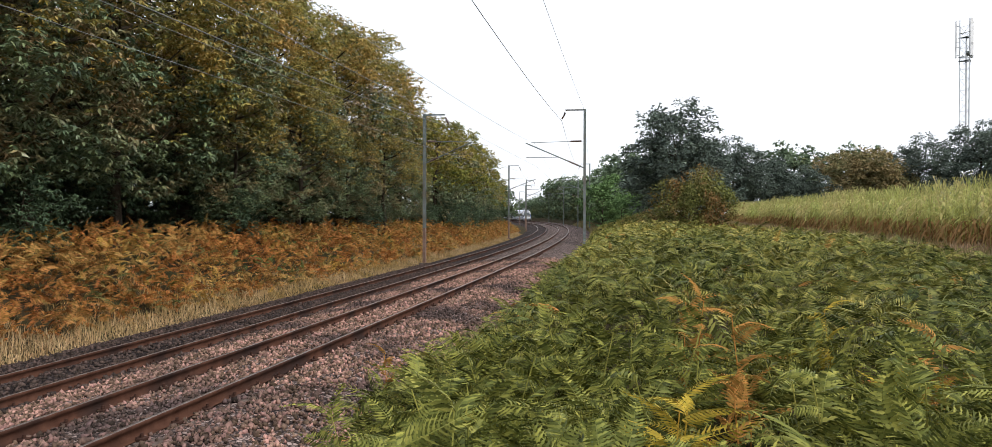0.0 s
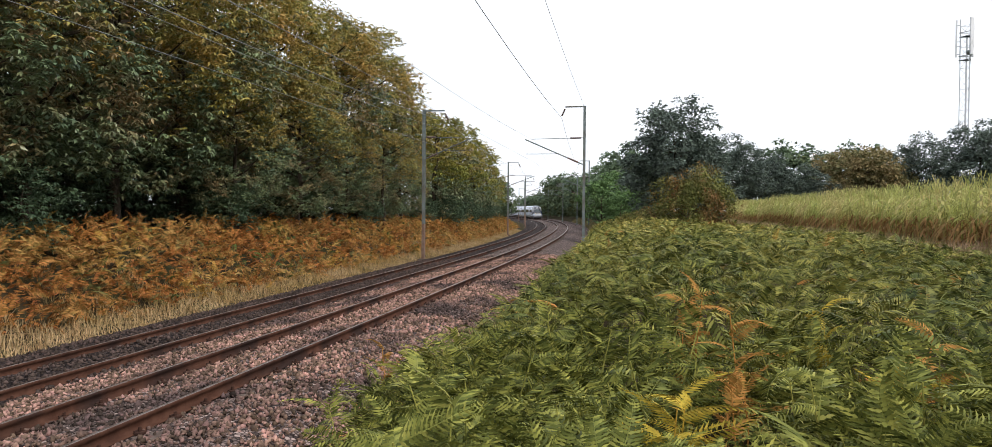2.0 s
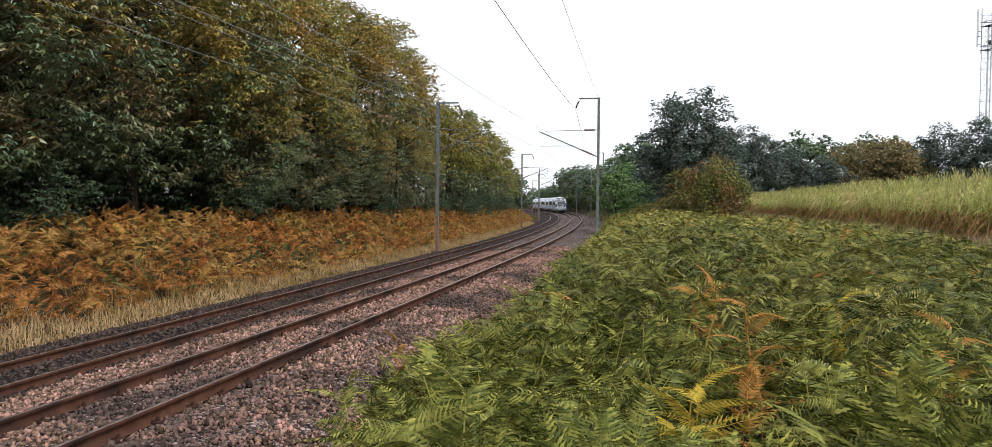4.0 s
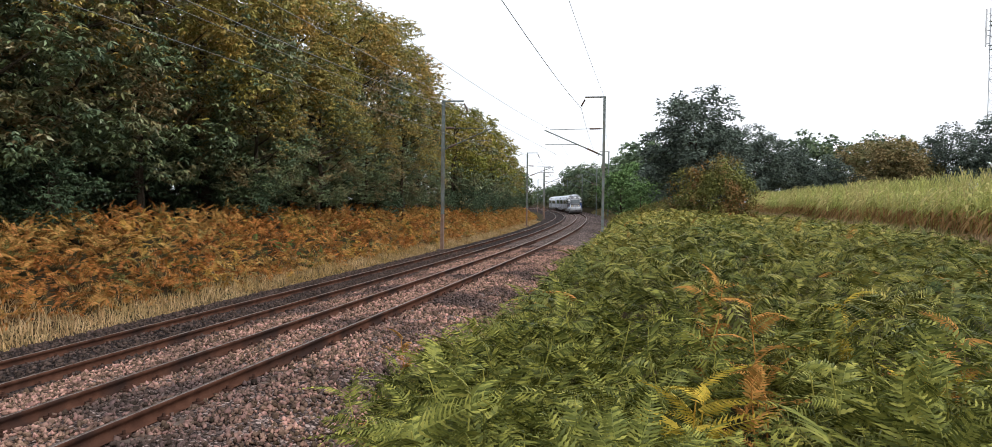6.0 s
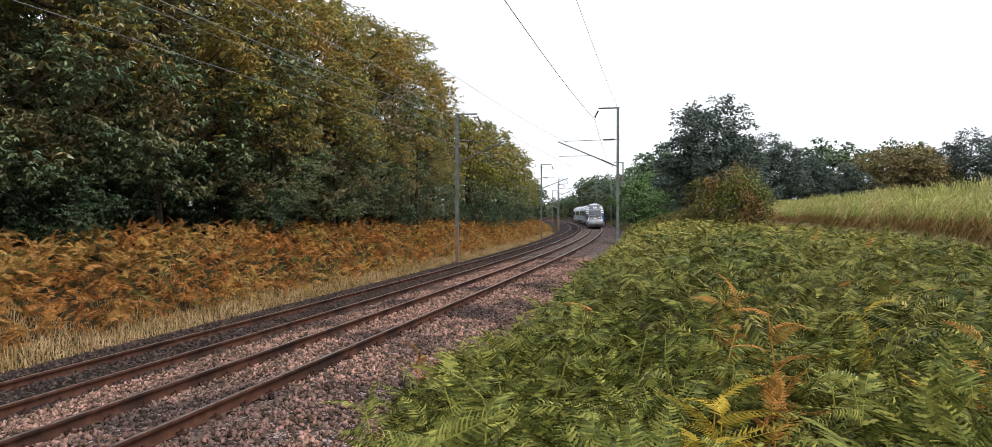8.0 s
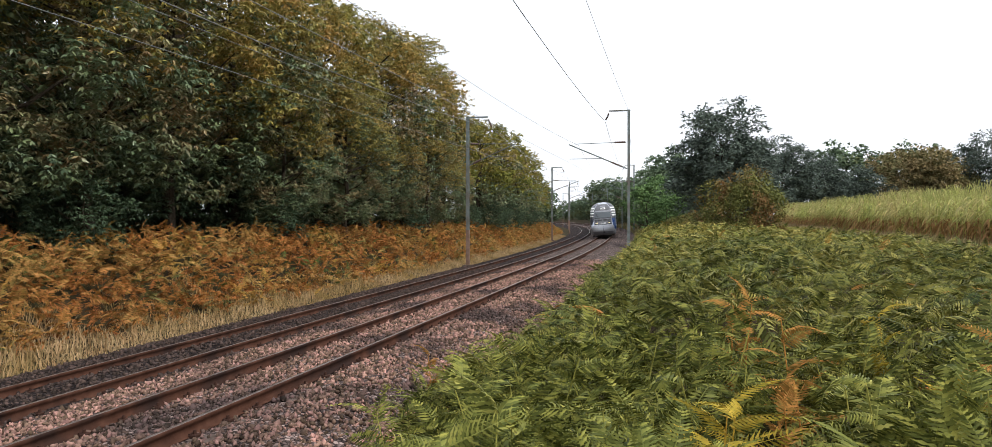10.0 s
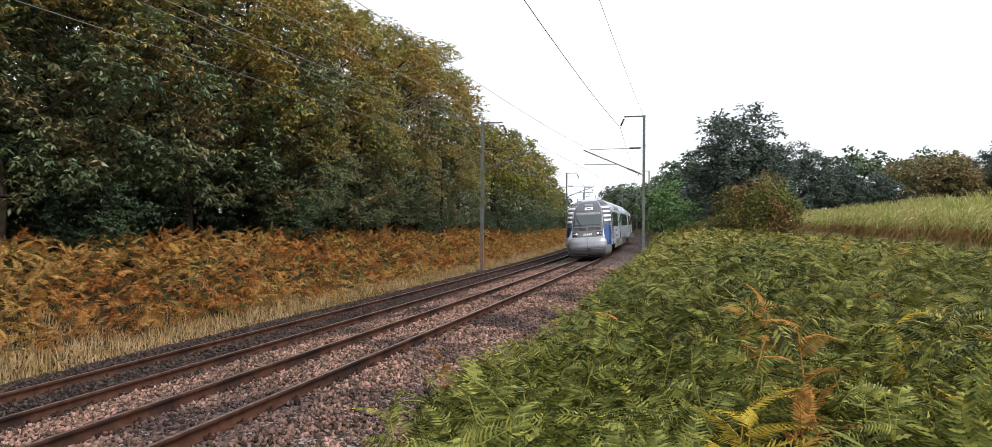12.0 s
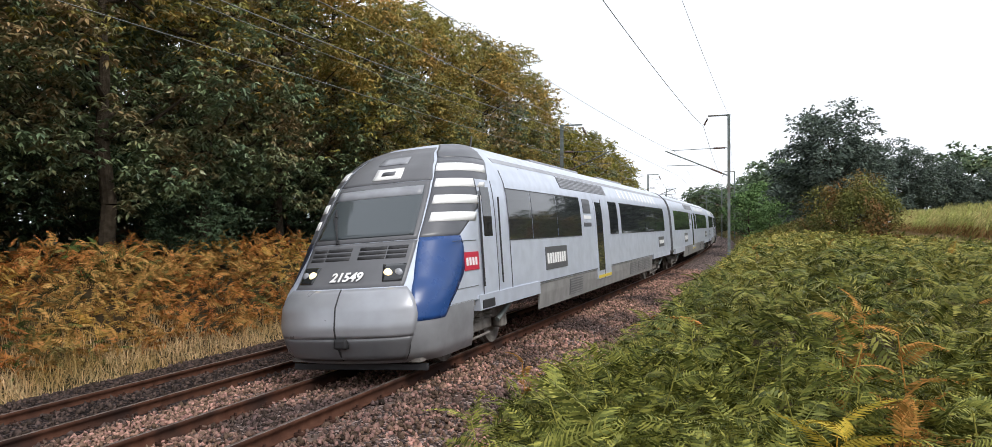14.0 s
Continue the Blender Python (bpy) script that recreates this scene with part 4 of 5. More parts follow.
def build_near_ferns():
    """Bracken plants close by, each with its stalk and fronds."""
    r = random.Random(3)
    meshes = {}
    for key, m in (("green", "fern"), ("brown", "fern_brown"), ("yellow", "fern_yellow")):
        v, f = FROND_FINE
        meshes[key] = mesh_of("frond", v, f, M[m])
        v, f = FROND_MID
        meshes[key + "_far"] = mesh_of("frond", v, f, M[m])
    stalk = {}
    for key, m in (("green", "fern"), ("brown", "fern_brown"), ("yellow", "fern_yellow")):
        bm = bmesh.new()
        tube(bm, (0, 0, -0.15), (0.02, 0.01, 0.55), 0.007, 0.005, 6)
        tube(bm, (0.02, 0.01, 0.55), (0, 0.05, 1.0), 0.005, 0.003, 6)
        me = bpy.data.meshes.new("stalk")
        bm.to_mesh(me)
        bm.free()
        me.materials.append(M[m])
        stalk[key] = me
    made = 0
    tries = 0
    turning = [(0.78, 3.05, "yellow"), (0.88, 3.2, "yellow"), (1.33, 4.8, "brown"), (1.45, 4.95, "brown"), (1.52, 4.25, "brown"), (1.4, 3.8, "brown"),
               (1.21, 3.4, "brown"), (2.07, 3.5, "yellow"), (2.2, 3.6, "brown"), (2.3, 4.7, "yellow"), (-1.2, 6.1, "brown"), (-0.9, 6.0, "brown")]
    while made < 300 and tries < 9000:
        tries += 1
        x, y = r.uniform(-2.2, 6.5), r.uniform(0.9, 7.5)
        forced = made < len(turning)
        if forced:
            x, y, key = turning[made]
        d = math.hypot(x, y)
        if not forced and (d < 1.45 or d > 5.9 or y < abs(x) * 0.75 or r.random() > min(1, 2.4 / d + 0.25)):
            continue
        s, lat = track_coords(x, y)
        if not forced and (lat[0] < 3.3 + 0.25 * math.sin(float(s[0]) * 2) or x < -0.2 * y + 0.08 - 0.05 * max(0, y - 4)):
            continue
        if not forced and any(math.hypot(x - q[0], y - q[1]) < 0.26 for q in turning):
            continue
        edge = min(1.0, 0.55 + (float(lat[0]) - 3.3) * 0.25)
        if not forced:
            key = "green"
        g = float(ground_z(x, y)[0])
        h = r.uniform(0.55, 0.95) * edge * (0.85 if d < 2.3 else 1.0) if not forced else ((0.98 if d > 4.2 else 0.7) if lat[0] > 4 else 0.14)
        root = new("bracken_fern", stalk[key])
        root.matrix_basis = pose(x, y, g, *((r.uniform(-20, 20), r.uniform(-20, 20)) if not forced else (3, -4)), r.uniform(0, 360)) @ Matrix.Diagonal((1, 1, h, 1))
        tagged(root, "orange-brown dying bracken fern on the bank" if key == "brown" else "yellowed bracken fern among green ones" if key == "yellow" else "green bracken fern with spreading feathery fronds", "fern", "bracken ferns")
        k = r.choice((10, 11, 12))
        a0 = r.uniform(0, 360)
        for i in range(k):
            z = 0.3 + 0.7 * i / (k - 1)
            sc = r.uniform(0.22, 0.44) * (1.05 - 0.3 * i / k) * (0.8 if forced else 1.0)
            fr = part("frond", meshes[key if d < 3.3 else key + "_far"], None, root)
            fr.matrix_basis = Matrix.Diagonal((1, 1, 1 / h, 1)) @ pose(0, 0.03, z * h, r.uniform(15, 80), r.uniform(-45, 45), a0 + 137 * i + r.uniform(-25, 25)) @ Matrix.Diagonal((sc, sc, sc, 1))
        made += 1


build_near_ferns()


# ---- grass ----
def blades(name, p, r, h, material, label, lean=0.5, width=0.012):
    n = len(p)
    v = np.array([(-width, 0, 0), (width, 0, 0), (width * 0.7, 0.55, 0.03), (-width * 0.7, 0.55, 0.03), (0, 1, -0.12)])
    f4 = np.array([(0, 1, 2), (0, 2, 3), (3, 2, 4)])
    fr = frames4(p, r.uniform(0, 6.3, n), 1.57 - abs(r.normal(size=n)) * lean, r.uniform(-0.5, 0.5, n), np.stack([np.ones(n), h, h], 1))
    vv, ff = scatter(v, f4, fr)
    tagged(new(name, mesh_of(name, vv, ff, M[material])), label, "grass", kind="stuff")


def build_grass():
    r = np.random.RandomState(9)
    n = 64000
    s = -3 + 110 * r.rand(n) ** 2.0
    tuft = 0.5 + 0.5 * np.sin(s * 1.9 + 2 * np.sin(s * 0.53)) * np.sin(s * 0.71 + 1)
    lat = -6.5 - (0.9 + 2.4 * tuft) * r.rand(n) ** 1.7 - 0.12 * np.sin(s * 2.3)
    p = on_line(s, lat)
    p[:, 2] = ground_z(p[:, 0], p[:, 1]) - 0.02
    edge = np.clip((-lat - 6.35) / 0.9, 0.22, 1)
    blades("dry_grass", p, r, r.uniform(0.14, 0.5, n) * edge * (0.75 + 0.5 * tuft), "straw", "strip of straw-coloured dry grass beside the ballast", 1.0, 0.009)
    n = 12000
    s, lat = 36 + 110 * r.rand(n), 3.6 + 2.0 * r.rand(n)
    p = on_line(s, lat)
    p[:, 2] = ground_z(p[:, 0], p[:, 1]) - 0.02
    blades("bend_grass", p, r, r.uniform(0.2, 0.6, n), "verge", "dull green and brown grass on the outside of the bend", 0.7, 0.05)
    n = 9000
    s, lat = 2 + 70 * r.rand(n) ** 1.4, 3.35 + 0.7 * r.rand(n)
    p = on_line(s, lat)
    p[:, 2] = ground_z(p[:, 0], p[:, 1]) - 0.02
    blades("verge_grass", p, r, r.uniform(0.1, 0.45, n), "grass", "green grass tufts between ballast and bracken", 0.6)
    n = 26000
    y = 8 + 75 * r.rand(n) ** 1.2
    x = corn_edge(y) - 0.2 - 2.4 * r.rand(n)
    p = np.stack([x, y, ground_z(x, y)], 1)
    blades("field_edge_grass", p, r, r.uniform(0.25, 0.6, n), "field_edge", "dry brown grass along the maize field's edge", 0.5, 0.016)


build_grass()


# ---- maize field ----
def maize_shape(seed, dry):
    r = random.Random(seed)
    v, f = [], []

    def quad(a, b, c, d):
        i = len(v)
        v.extend([a, b, c, d])
        f.append((i, i + 1, i + 2, i + 3))
    if not dry:
        for a in (0, 1.57):
            c, s = math.cos(a) * 0.014, math.sin(a) * 0.014
            quad((-c, -s, 0), (c, s, 0), (c * 0.6, s * 0.6, 2.1), (-c * 0.6, -s * 0.6, 2.1))
        for i in range(6):
            a = i * 1.05
            quad((0, 0, 2.0), (0.012, 0.01, 2.0), (0.14 * math.cos(a), 0.14 * math.sin(a), 2.4), (0.13 * math.cos(a), 0.13 * math.sin(a) + 0.01, 2.4))
    for i in range(9):
        z = 0.25 + 0.2 * i
        if (z < 1.2) != dry:
            continue
        a = i * 3.14 + r.uniform(-0.7, 0.7)
        dx, dy, ln = math.cos(a), math.sin(a), r.uniform(0.55, 0.8)
        px, py = -dy, dx
        prev = None
        for k in range(5):
            t = k / 4
            w = 0.036 * math.sin(math.pi * (0.2 + 0.8 * t)) + 0.002
            q = (dx * ln * t, dy * ln * t, z + 0.42 * t - (1.15 if dry else 0.8) * t * t)
            cur = ((q[0] - px * w, q[1] - py * w, q[2]), (q[0] + px * w, q[1] + py * w, q[2]))
            if prev:
                quad(prev[0], prev[1], cur[1], cur[0])
            prev = cur
    return np.array(v), np.array(f)


def build_maize():
    r = np.random.RandomState(15)
    pts = []
    for row in range(9):
        y = np.arange(4, 92, 0.2 if row < 5 else 0.3)
        y = y + r.normal(size=len(y)) * 0.04
        x = corn_edge(y) + 0.75 * row + r.normal(size=len(y)) * 0.05
        pts.append(np.stack([x, y], 1))
    pts = np.concatenate(pts)
    p = np.column_stack([pts, ground_z(pts[:, 0], pts[:, 1])])
    for dry, name, label in ((False, "maize_field", "field of tall pale green maize in tassel"), (True, "maize_lower_leaves", "dry brown lower leaves of the maize")):
        vs, fs, at = [], [], 0
        for k in range(3):
            q = p[k::3]
            n = len(q)
            v, f = maize_shape(k + 10, dry)
            hs = r.uniform(0.88, 1.12, n)
            v, f = scatter(v, f, frames4(q, r.uniform(0, 6.3, n), r.normal(size=n) * 0.06, r.normal(size=n) * 0.06, hs))
            vs.append(v), fs.append(f + at)
            at += len(v)
        tagged(new(name, mesh_of(name, np.concatenate(vs), np.concatenate(fs), M["corn_dry" if dry else "corn"])), label, "maize", kind="stuff")


build_maize()


# ---- railcar: y runs back from the nose, x to the platform side, z up from the rail ----
CAR = 25.0
NZ = [0.22, 0.35, 0.6, 0.8, 1.1, 1.33, 1.43, 1.8, 2.06, 3.0, 3.3, 3.6, 3.8, 3.9, 3.95]
NU = [0.34, 0.14, 0.03, 0.0, 0.05, 0.2, 0.32, 0.6, 0.78, 1.55, 1.85, 2.3, 2.9, 3.5, 4.3]
ND_Z, ND = [0.2, 0.8, 1.2, 2.0, 3.0, 3.6, 3.95], [0.9, 1.0, 1.05, 1.2, 1.1, 0.9, 0.4]
HW_Z = [0.2, 0.4, 0.8, 1.2, 2.4, 2.8, 3.1, 3.4, 3.65, 3.8, 3.9, 3.95]
HW = [1.24, 1.37, 1.42, 1.43, 1.43, 1.41, 1.36, 1.24, 1.02, 0.78, 0.5, 0.02]
NOSE_END = 5.0


def half_width(z):
    return np.interp(z, HW_Z, HW)


def nose(a, z):
    """Nose surface: a is 0 at the middle of the front, +-1 at the corner's end, beyond that straight back to +-2."""
    s, b = np.sign(a), np.abs(a)
    t = np.minimum(b, 1) * math.pi / 2
    e = 2 / 2.8
    u0, dep = np.interp(z, NZ, NU), np.interp(z, ND_Z, ND)
    x = half_width(z) * np.sin(t) ** e
    y = u0 + dep * (1 - np.maximum(np.cos(t), 0) ** e)
    y = y + np.clip(b - 1, 0, 1) * (NOSE_END - y)
    return np.stack([s * x, y, z + 0 * x], -1)


def nose_normal(a, z):
    da = nose(a + 0.01, z) - nose(a - 0.01, z)
    dz = nose(a, z + 0.01) - nose(a, z - 0.01)
    n = np.cross(da, dz)
    return n / (np.linalg.norm(n, axis=-1, keepdims=True) + 1e-9)


def patch(name, left, right, z0, z1, material, parent, label="", lift=0.006, thick=0.012, na=14, nz=14):
    """A panel that follows the nose between two heights; left and right give a for a share of the height."""
    w = np.linspace(0, 1, nz)
    a = np.stack([np.linspace(left(t), right(t), na) for t in w])
    z = np.repeat((z0 + (z1 - z0) * w)[:, None], na, 1)
    p, n = nose(a, z), nose_normal(a, z)
    top, low = (p + n * lift).reshape(-1, 3), (p + n * (lift - thick)).reshape(-1, 3)
    i = (np.arange(nz - 1)[:, None] * na + np.arange(na - 1)[None]).ravel()
    f = np.stack([i, i + 1, i + na + 1, i + na], 1)
    k = na * nz
    rim = np.concatenate([np.arange(na), np.arange(1, nz) * na + na - 1, (nz - 1) * na + np.arange(na - 2, -1, -1), np.arange(nz - 2, 0, -1) * na])
    nx = np.roll(rim, -1)
    g = np.stack([rim, rim + k, nx + k, nx], 1)
    me = mesh_of(name, np.concatenate([top, low]), np.concatenate([f, g]), material)
    me.polygons.foreach_set("use_smooth", np.concatenate([np.ones(len(f)), np.zeros(len(g))]).astype(bool))
    return part(name, me, None, parent, label)


def const(v):
    return lambda t: v


def side_panel(name, y0, y1, z0, z1, side, material, parent, label="", out=0.008, thick=0.02, n=6):
    """A panel that follows the body side."""
    z = np.linspace(z0, z1, n)
    x = half_width(z)
    v = []
    for zz, xx in zip(z, x):
        v += [(side * (xx + out), y0, zz), (side * (xx + out), y1, zz), (side * (xx + out - thick), y1, zz), (side * (xx + out - thick), y0, zz)]
    f = []
    for i in range(n - 1):
        for k in range(4):
            a, b = i * 4 + k, i * 4 + (k + 1) % 4
            f.append((a, b, b + 4, a + 4))
    f += [(0, 1, 2, 3), tuple(range((n - 1) * 4, n * 4))]
    bm = bmesh.new()
    vs = [bm.verts.new(q) for q in v]
    for q in f:
        bm.faces.new([vs[i] for i in q])
    bmesh.ops.recalc_face_normals(bm, faces=bm.faces)
    return part(name, bm, material, parent, label)


def grid_mesh(name, pts, material, smooth=True):
    n, k = pts.shape[:2]
    i = (np.arange(n - 1)[:, None] * k + np.arange(k - 1)[None]).ravel()
    return mesh_of(name, pts.reshape(-1, 3), np.stack([i, i + 1, i + k + 1, i + k], 1), material, smooth=smooth)


def wheel_part(parent, x, y, m):
    bm = bmesh.new()
    for x0, x1, r0, r1 in ((0.0, 0.09, 0.42, 0.43), (-0.03, 0.0, 0.455, 0.44)):
        bmesh.ops.create_cone(bm, cap_ends=True, segments=28, radius1=r0, radius2=r1, depth=x1 - x0, matrix=pose((x0 + x1) / 2, 0, 0, 0, 90, 0))
    bmesh.ops.create_cone(bm, cap_ends=True, segments=16, radius1=0.14, radius2=0.11, depth=0.14, matrix=pose(0.09 if x > 0 else -0.02, 0, 0, 0, 90, 0))
    if x < 0:
        bmesh.ops.scale(bm, vec=(-1, 1, 1), verts=bm.verts)
    w = part("wheel", bm, M["under"], parent, m=pose(x, y, 0.43))
    return w


def build_bogie(parent, yc):
    bg = new("bogie")
    bg.parent = parent
    bg.matrix_basis = pose(0, yc, 0)
    bg["label"] = "grimy four-wheel bogie"
    for y in (-1.05, 1.05):
        for x in (-0.74, 0.74):
            wheel_part(bg, x, y, None)
        bm = bmesh.new()
        part("axle", tube(bm, (-0.8, y, 0.43), (0.8, y, 0.43), 0.08), M["under"], bg)
    for sx in (-1, 1):
        bm = bmesh.new()
        box(bm, sx * 0.98 - 0.07, -1.5, 0.52, sx * 0.98 + 0.07, 1.5, 0.7, 0.03)
        box(bm, sx * 0.98 - 0.09, -0.5, 0.36, sx * 0.98 + 0.09, 0.5, 0.56, 0.03)
        for y in (-1.05, 1.05):
            box(bm, sx * 1.0 - 0.1, y - 0.17, 0.3, sx * 1.0 + 0.1, y + 0.17, 0.56, 0.04)
        part("side_frame", bm, M["under"], bg)
        for y in (-0.28, 0.28):
            bm = bmesh.new()
            for i in range(6):
                tube(bm, (sx * 1.06, y, 0.58 + 0.07 * i), (sx * 1.06, y, 0.62 + 0.07 * i), 0.11, seg=12)
            part("spring", bm, M["under"], bg)
        bm = bmesh.new()
        tube(bm, (sx * 1.2, -0.95, 0.62), (sx * 1.2, -0.35, 0.8), 0.05)
        tube(bm, (sx * 1.2, -0.35, 0.8), (sx * 1.2, -0.1, 0.88), 0.035)
        tube(bm, (sx * 1.2, 0.45, 0.5), (sx * 1.2, 1.2, 0.75), 0.045)
        part("damper", bm, M["galv"], bg, "grey tubular damper")
        bm = bmesh.new()
        tube(bm, (sx * 1.12, -1.5, 0.22), (sx * 1.12, -1.5, 0.6), 0.025)
        tube(bm, (sx * 1.12, -1.5, 0.26), (sx * 1.12, 0.2, 0.3), 0.025)
        part("brake_pipe", bm, M["under"], bg)


def build_nose(car):
    """Cab end: nose shells, bumper, lights, windscreen, striped and blue corners, fleet number."""
    # nose shells
    a = np.concatenate([[-2, -1.5], np.linspace(-1, 1, 49), [1.5, 2]])
    z = np.concatenate([np.linspace(1.0, 3.5, 42), np.linspace(3.54, 3.95, 14)])
    A, Z = np.meshgrid(a, z)
    part("nose_shell", grid_mesh("nose_shell", nose(A, Z), M["silver"]), None, car)
    a = np.concatenate([[-1.22], np.linspace(-1, 1, 49), [1.22]])
    A, Z = np.meshgrid(a, np.linspace(0.24, 1.02, 14))
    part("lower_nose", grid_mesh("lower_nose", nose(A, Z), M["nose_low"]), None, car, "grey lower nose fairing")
    bm = bmesh.new()
    box(bm, -1.15, 0.45, 0.24, 1.15, 1.4, 0.3)
    part("nose_floor", bm, M["under"], car)
    bm = bmesh.new()
    box(bm, -1.2, 0.55, 0.1, 1.2, 0.62, 0.2, 0.01)
    for sx in (-1, 1):
        box(bm, sx * 0.74 - 0.04, 0.6, 0.1, sx * 0.74 + 0.04, 0.75, 0.5)
    part("rail_guard", bm, M["black"], car)
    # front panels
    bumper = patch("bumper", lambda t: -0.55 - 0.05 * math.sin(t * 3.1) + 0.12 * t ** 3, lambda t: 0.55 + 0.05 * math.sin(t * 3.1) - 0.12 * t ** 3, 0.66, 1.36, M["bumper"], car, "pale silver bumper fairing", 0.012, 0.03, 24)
    patch("bumper_seam", const(-0.0007), const(0.0007), 0.32, 1.36, M["black"], bumper, lift=0.018, thick=0.01, na=2)
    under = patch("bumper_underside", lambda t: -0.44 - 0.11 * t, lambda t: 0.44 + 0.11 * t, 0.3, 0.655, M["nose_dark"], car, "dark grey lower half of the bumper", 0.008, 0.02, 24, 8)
    for sx in (-1, 1):
        patch("bumper_gap", lambda t: sx * (0.452 + 0.125 * t ** 0.6) - 0.004, lambda t: sx * (0.452 + 0.125 * t ** 0.6) + 0.004, 0.3, 1.1, M["black"], under, lift=0.006, thick=0.01, na=2)
    bm = bmesh.new()
    box(bm, -0.03, -0.03, 0.5, 0.2, 0.12, 0.66, 0.04)
    part("coupler_hatch", bm, M["black"], car, "black coupler opening")
    front = patch("front_panel", const(-0.395), const(0.395), 1.38, 2.05, M["mid"], car, "dark grey front panel", 0.006, 0.02, 20)
    for k, zz in enumerate((1.79, 1.86, 1.93)):
        for lo, hi in ((-0.33, -0.175), (-0.165, -0.01), (0.01, 0.165), (0.175, 0.33)):
            patch("grille_slot", const(lo), const(hi), zz, zz + 0.048, M["black"], front, lift=0.01, thick=0.008, na=5, nz=3)
    for sx in (-1, 1):
        lo, hi = sorted((sx * 0.175, sx * 0.36))
        hl = patch("headlight", lambda t: lo + (0.03 * (1 - t) if sx > 0 else 0), lambda t: hi - (0.03 * (1 - t) if sx < 0 else 0), 1.45, 1.70, M["glass"], car, "headlight cluster with one lamp lit", 0.016, 0.02, 8, 6)
        for aa, r_, m_ in ((0.228, 0.078, "lamp"), (0.312, 0.07, "roofgrey")):
            q = nose(np.array(sx * aa), np.array(1.57))
            n = nose_normal(np.array(sx * aa), np.array(1.57))
            bm = bmesh.new()
            bmesh.ops.create_uvsphere(bm, u_segments=16, v_segments=8, radius=r_, matrix=Matrix.Translation(q + n * 0.0) @ Matrix.Diagonal((1, 0.55, 1, 1)))
            part("lens", bm, M[m_], hl, "lit warm white lamp" if m_ == "lamp" else "unlit grey lamp", True)
    screen_frame = patch("windscreen_frame", lambda t: -0.39 + 0.03 * t, lambda t: 0.39 - 0.03 * t, 2.06, 3.03, M["mid"], car, "grey windscreen surround", 0.008, 0.02, 20)
    ws = patch("windscreen", lambda t: -0.345 + 0.03 * t, lambda t: 0.345 - 0.03 * t, 2.13, 2.95, M["screen"], car, "raked windscreen with wipers", 0.018, 0.02, 20)
    patch("sun_blind", lambda t: -0.31, lambda t: 0.31, 2.78, 2.94, M["roofgrey"], ws, "pale blind strip at the windscreen's top", 0.022, 0.006, 12, 3)
    for a1, z1 in ((-0.19, 2.5), (-0.10, 2.1)):
        p0, p1 = nose(np.array(-0.24), np.array(2.52)), nose(np.array(a1), np.array(z1 - 0.02))
        n = nose_normal(np.array(-0.2), np.array(2.4)) * 0.05
        bm = bmesh.new()
        tube(bm, p0 + n, p1 + n, 0.014, seg=6)
        part("wiper", bm, M["black"], ws)
    p0, p1 = nose(np.array(-0.10), np.array(2.04)), nose(np.array(-0.25), np.array(2.62))
    n = nose_normal(np.array(-0.2), np.array(2.4)) * 0.04
    bm = bmesh.new()
    tube(bm, p0 + n, p1 + n, 0.02, seg=6)
    part("wiper", bm, M["black"], ws)
    brow = patch("brow_panel", lambda t: -0.37 + 0.06 * t, lambda t: 0.37 - 0.06 * t, 3.04, 3.72, M["mid"], car, "dark grey panel over the windscreen", 0.006, 0.02, 18)
    sign = patch("destination_sign", const(-0.05), const(0.09), 3.10, 3.30, M["white"], car, "white destination sign", 0.016, 0.02, 6, 4)
    patch("sign_bar", const(-0.01), const(0.04), 3.17, 3.24, M["dark"], sign, lift=0.022, thick=0.008, na=3, nz=2)
    patch("top_lamp", const(-0.07), const(0.09), 3.38, 3.52, M["roofgrey"], car, "grey upper marker lamp", 0.016, 0.02, 5, 4)
    # striped corners and blue panels
    for sx in (-1, 1):
        def flip(f, g):
            return (f, g) if sx > 0 else (lambda t: -g(t), lambda t: -f(t))
        l, r_ = flip(lambda t: 0.40 - 0.03 * t, lambda t: 1.13 - 0.30 * (1 - t) ** 2)
        dark = patch("corner_panel", l, r_, 2.06, 3.46, M["dark"], car, "dark grey corner panel with white stripes", 0.006, 0.02, 20, 18)
        l, r_ = flip(lambda t: 0.37 - 0.05 * t, lambda t: 1.13 - 0.1 * t)
        patch("dome_panel", l, r_, 3.465, 3.8, M["dark"], car, "dark grey upper corner", 0.006, 0.02, 18, 12)
        for k in range(4):
            z0 = 2.32 + 0.29 * k
            l, r_ = flip(const(0.445 - 0.02 * k), const(1.00 + 0.03 * k))
            patch("stripe", l, r_, z0, z0 + 0.15, M["white"], dark, "white stripe", 0.012, 0.01, 18, 3)
        l, r_ = flip(lambda t: 0.405 + 0.17 * (1 - t) ** 1.6, lambda t: 0.76 + 0.27 * math.sin(math.pi * min(1, t * 0.75 + 0.18)) ** 0.7)
        if sx > 0:
            patch("blue_panel", l, r_, 0.86, 2.08, M["blue"], car, "glossy blue corner panel", 0.01, 0.02, 16, 20)
        else:
            # Left corner: a near-black blue panel that stops higher than the right one.
            patch("navy_panel", l, r_, 1.42, 2.08, M["navy"], car, "near-black blue corner panel", 0.01, 0.02, 16, 12)
    # number on the front
    cu = bpy.data.curves.new("fleet_number", "FONT")
    cu.body, cu.size, cu.align_x, cu.extrude, cu.shear = "21549", 0.225, "CENTER", 0.004, 0.15
    cu.offset = 0.006
    cu.materials.append(M["white"])
    num = new("fleet_number", cu)
    num.parent = car
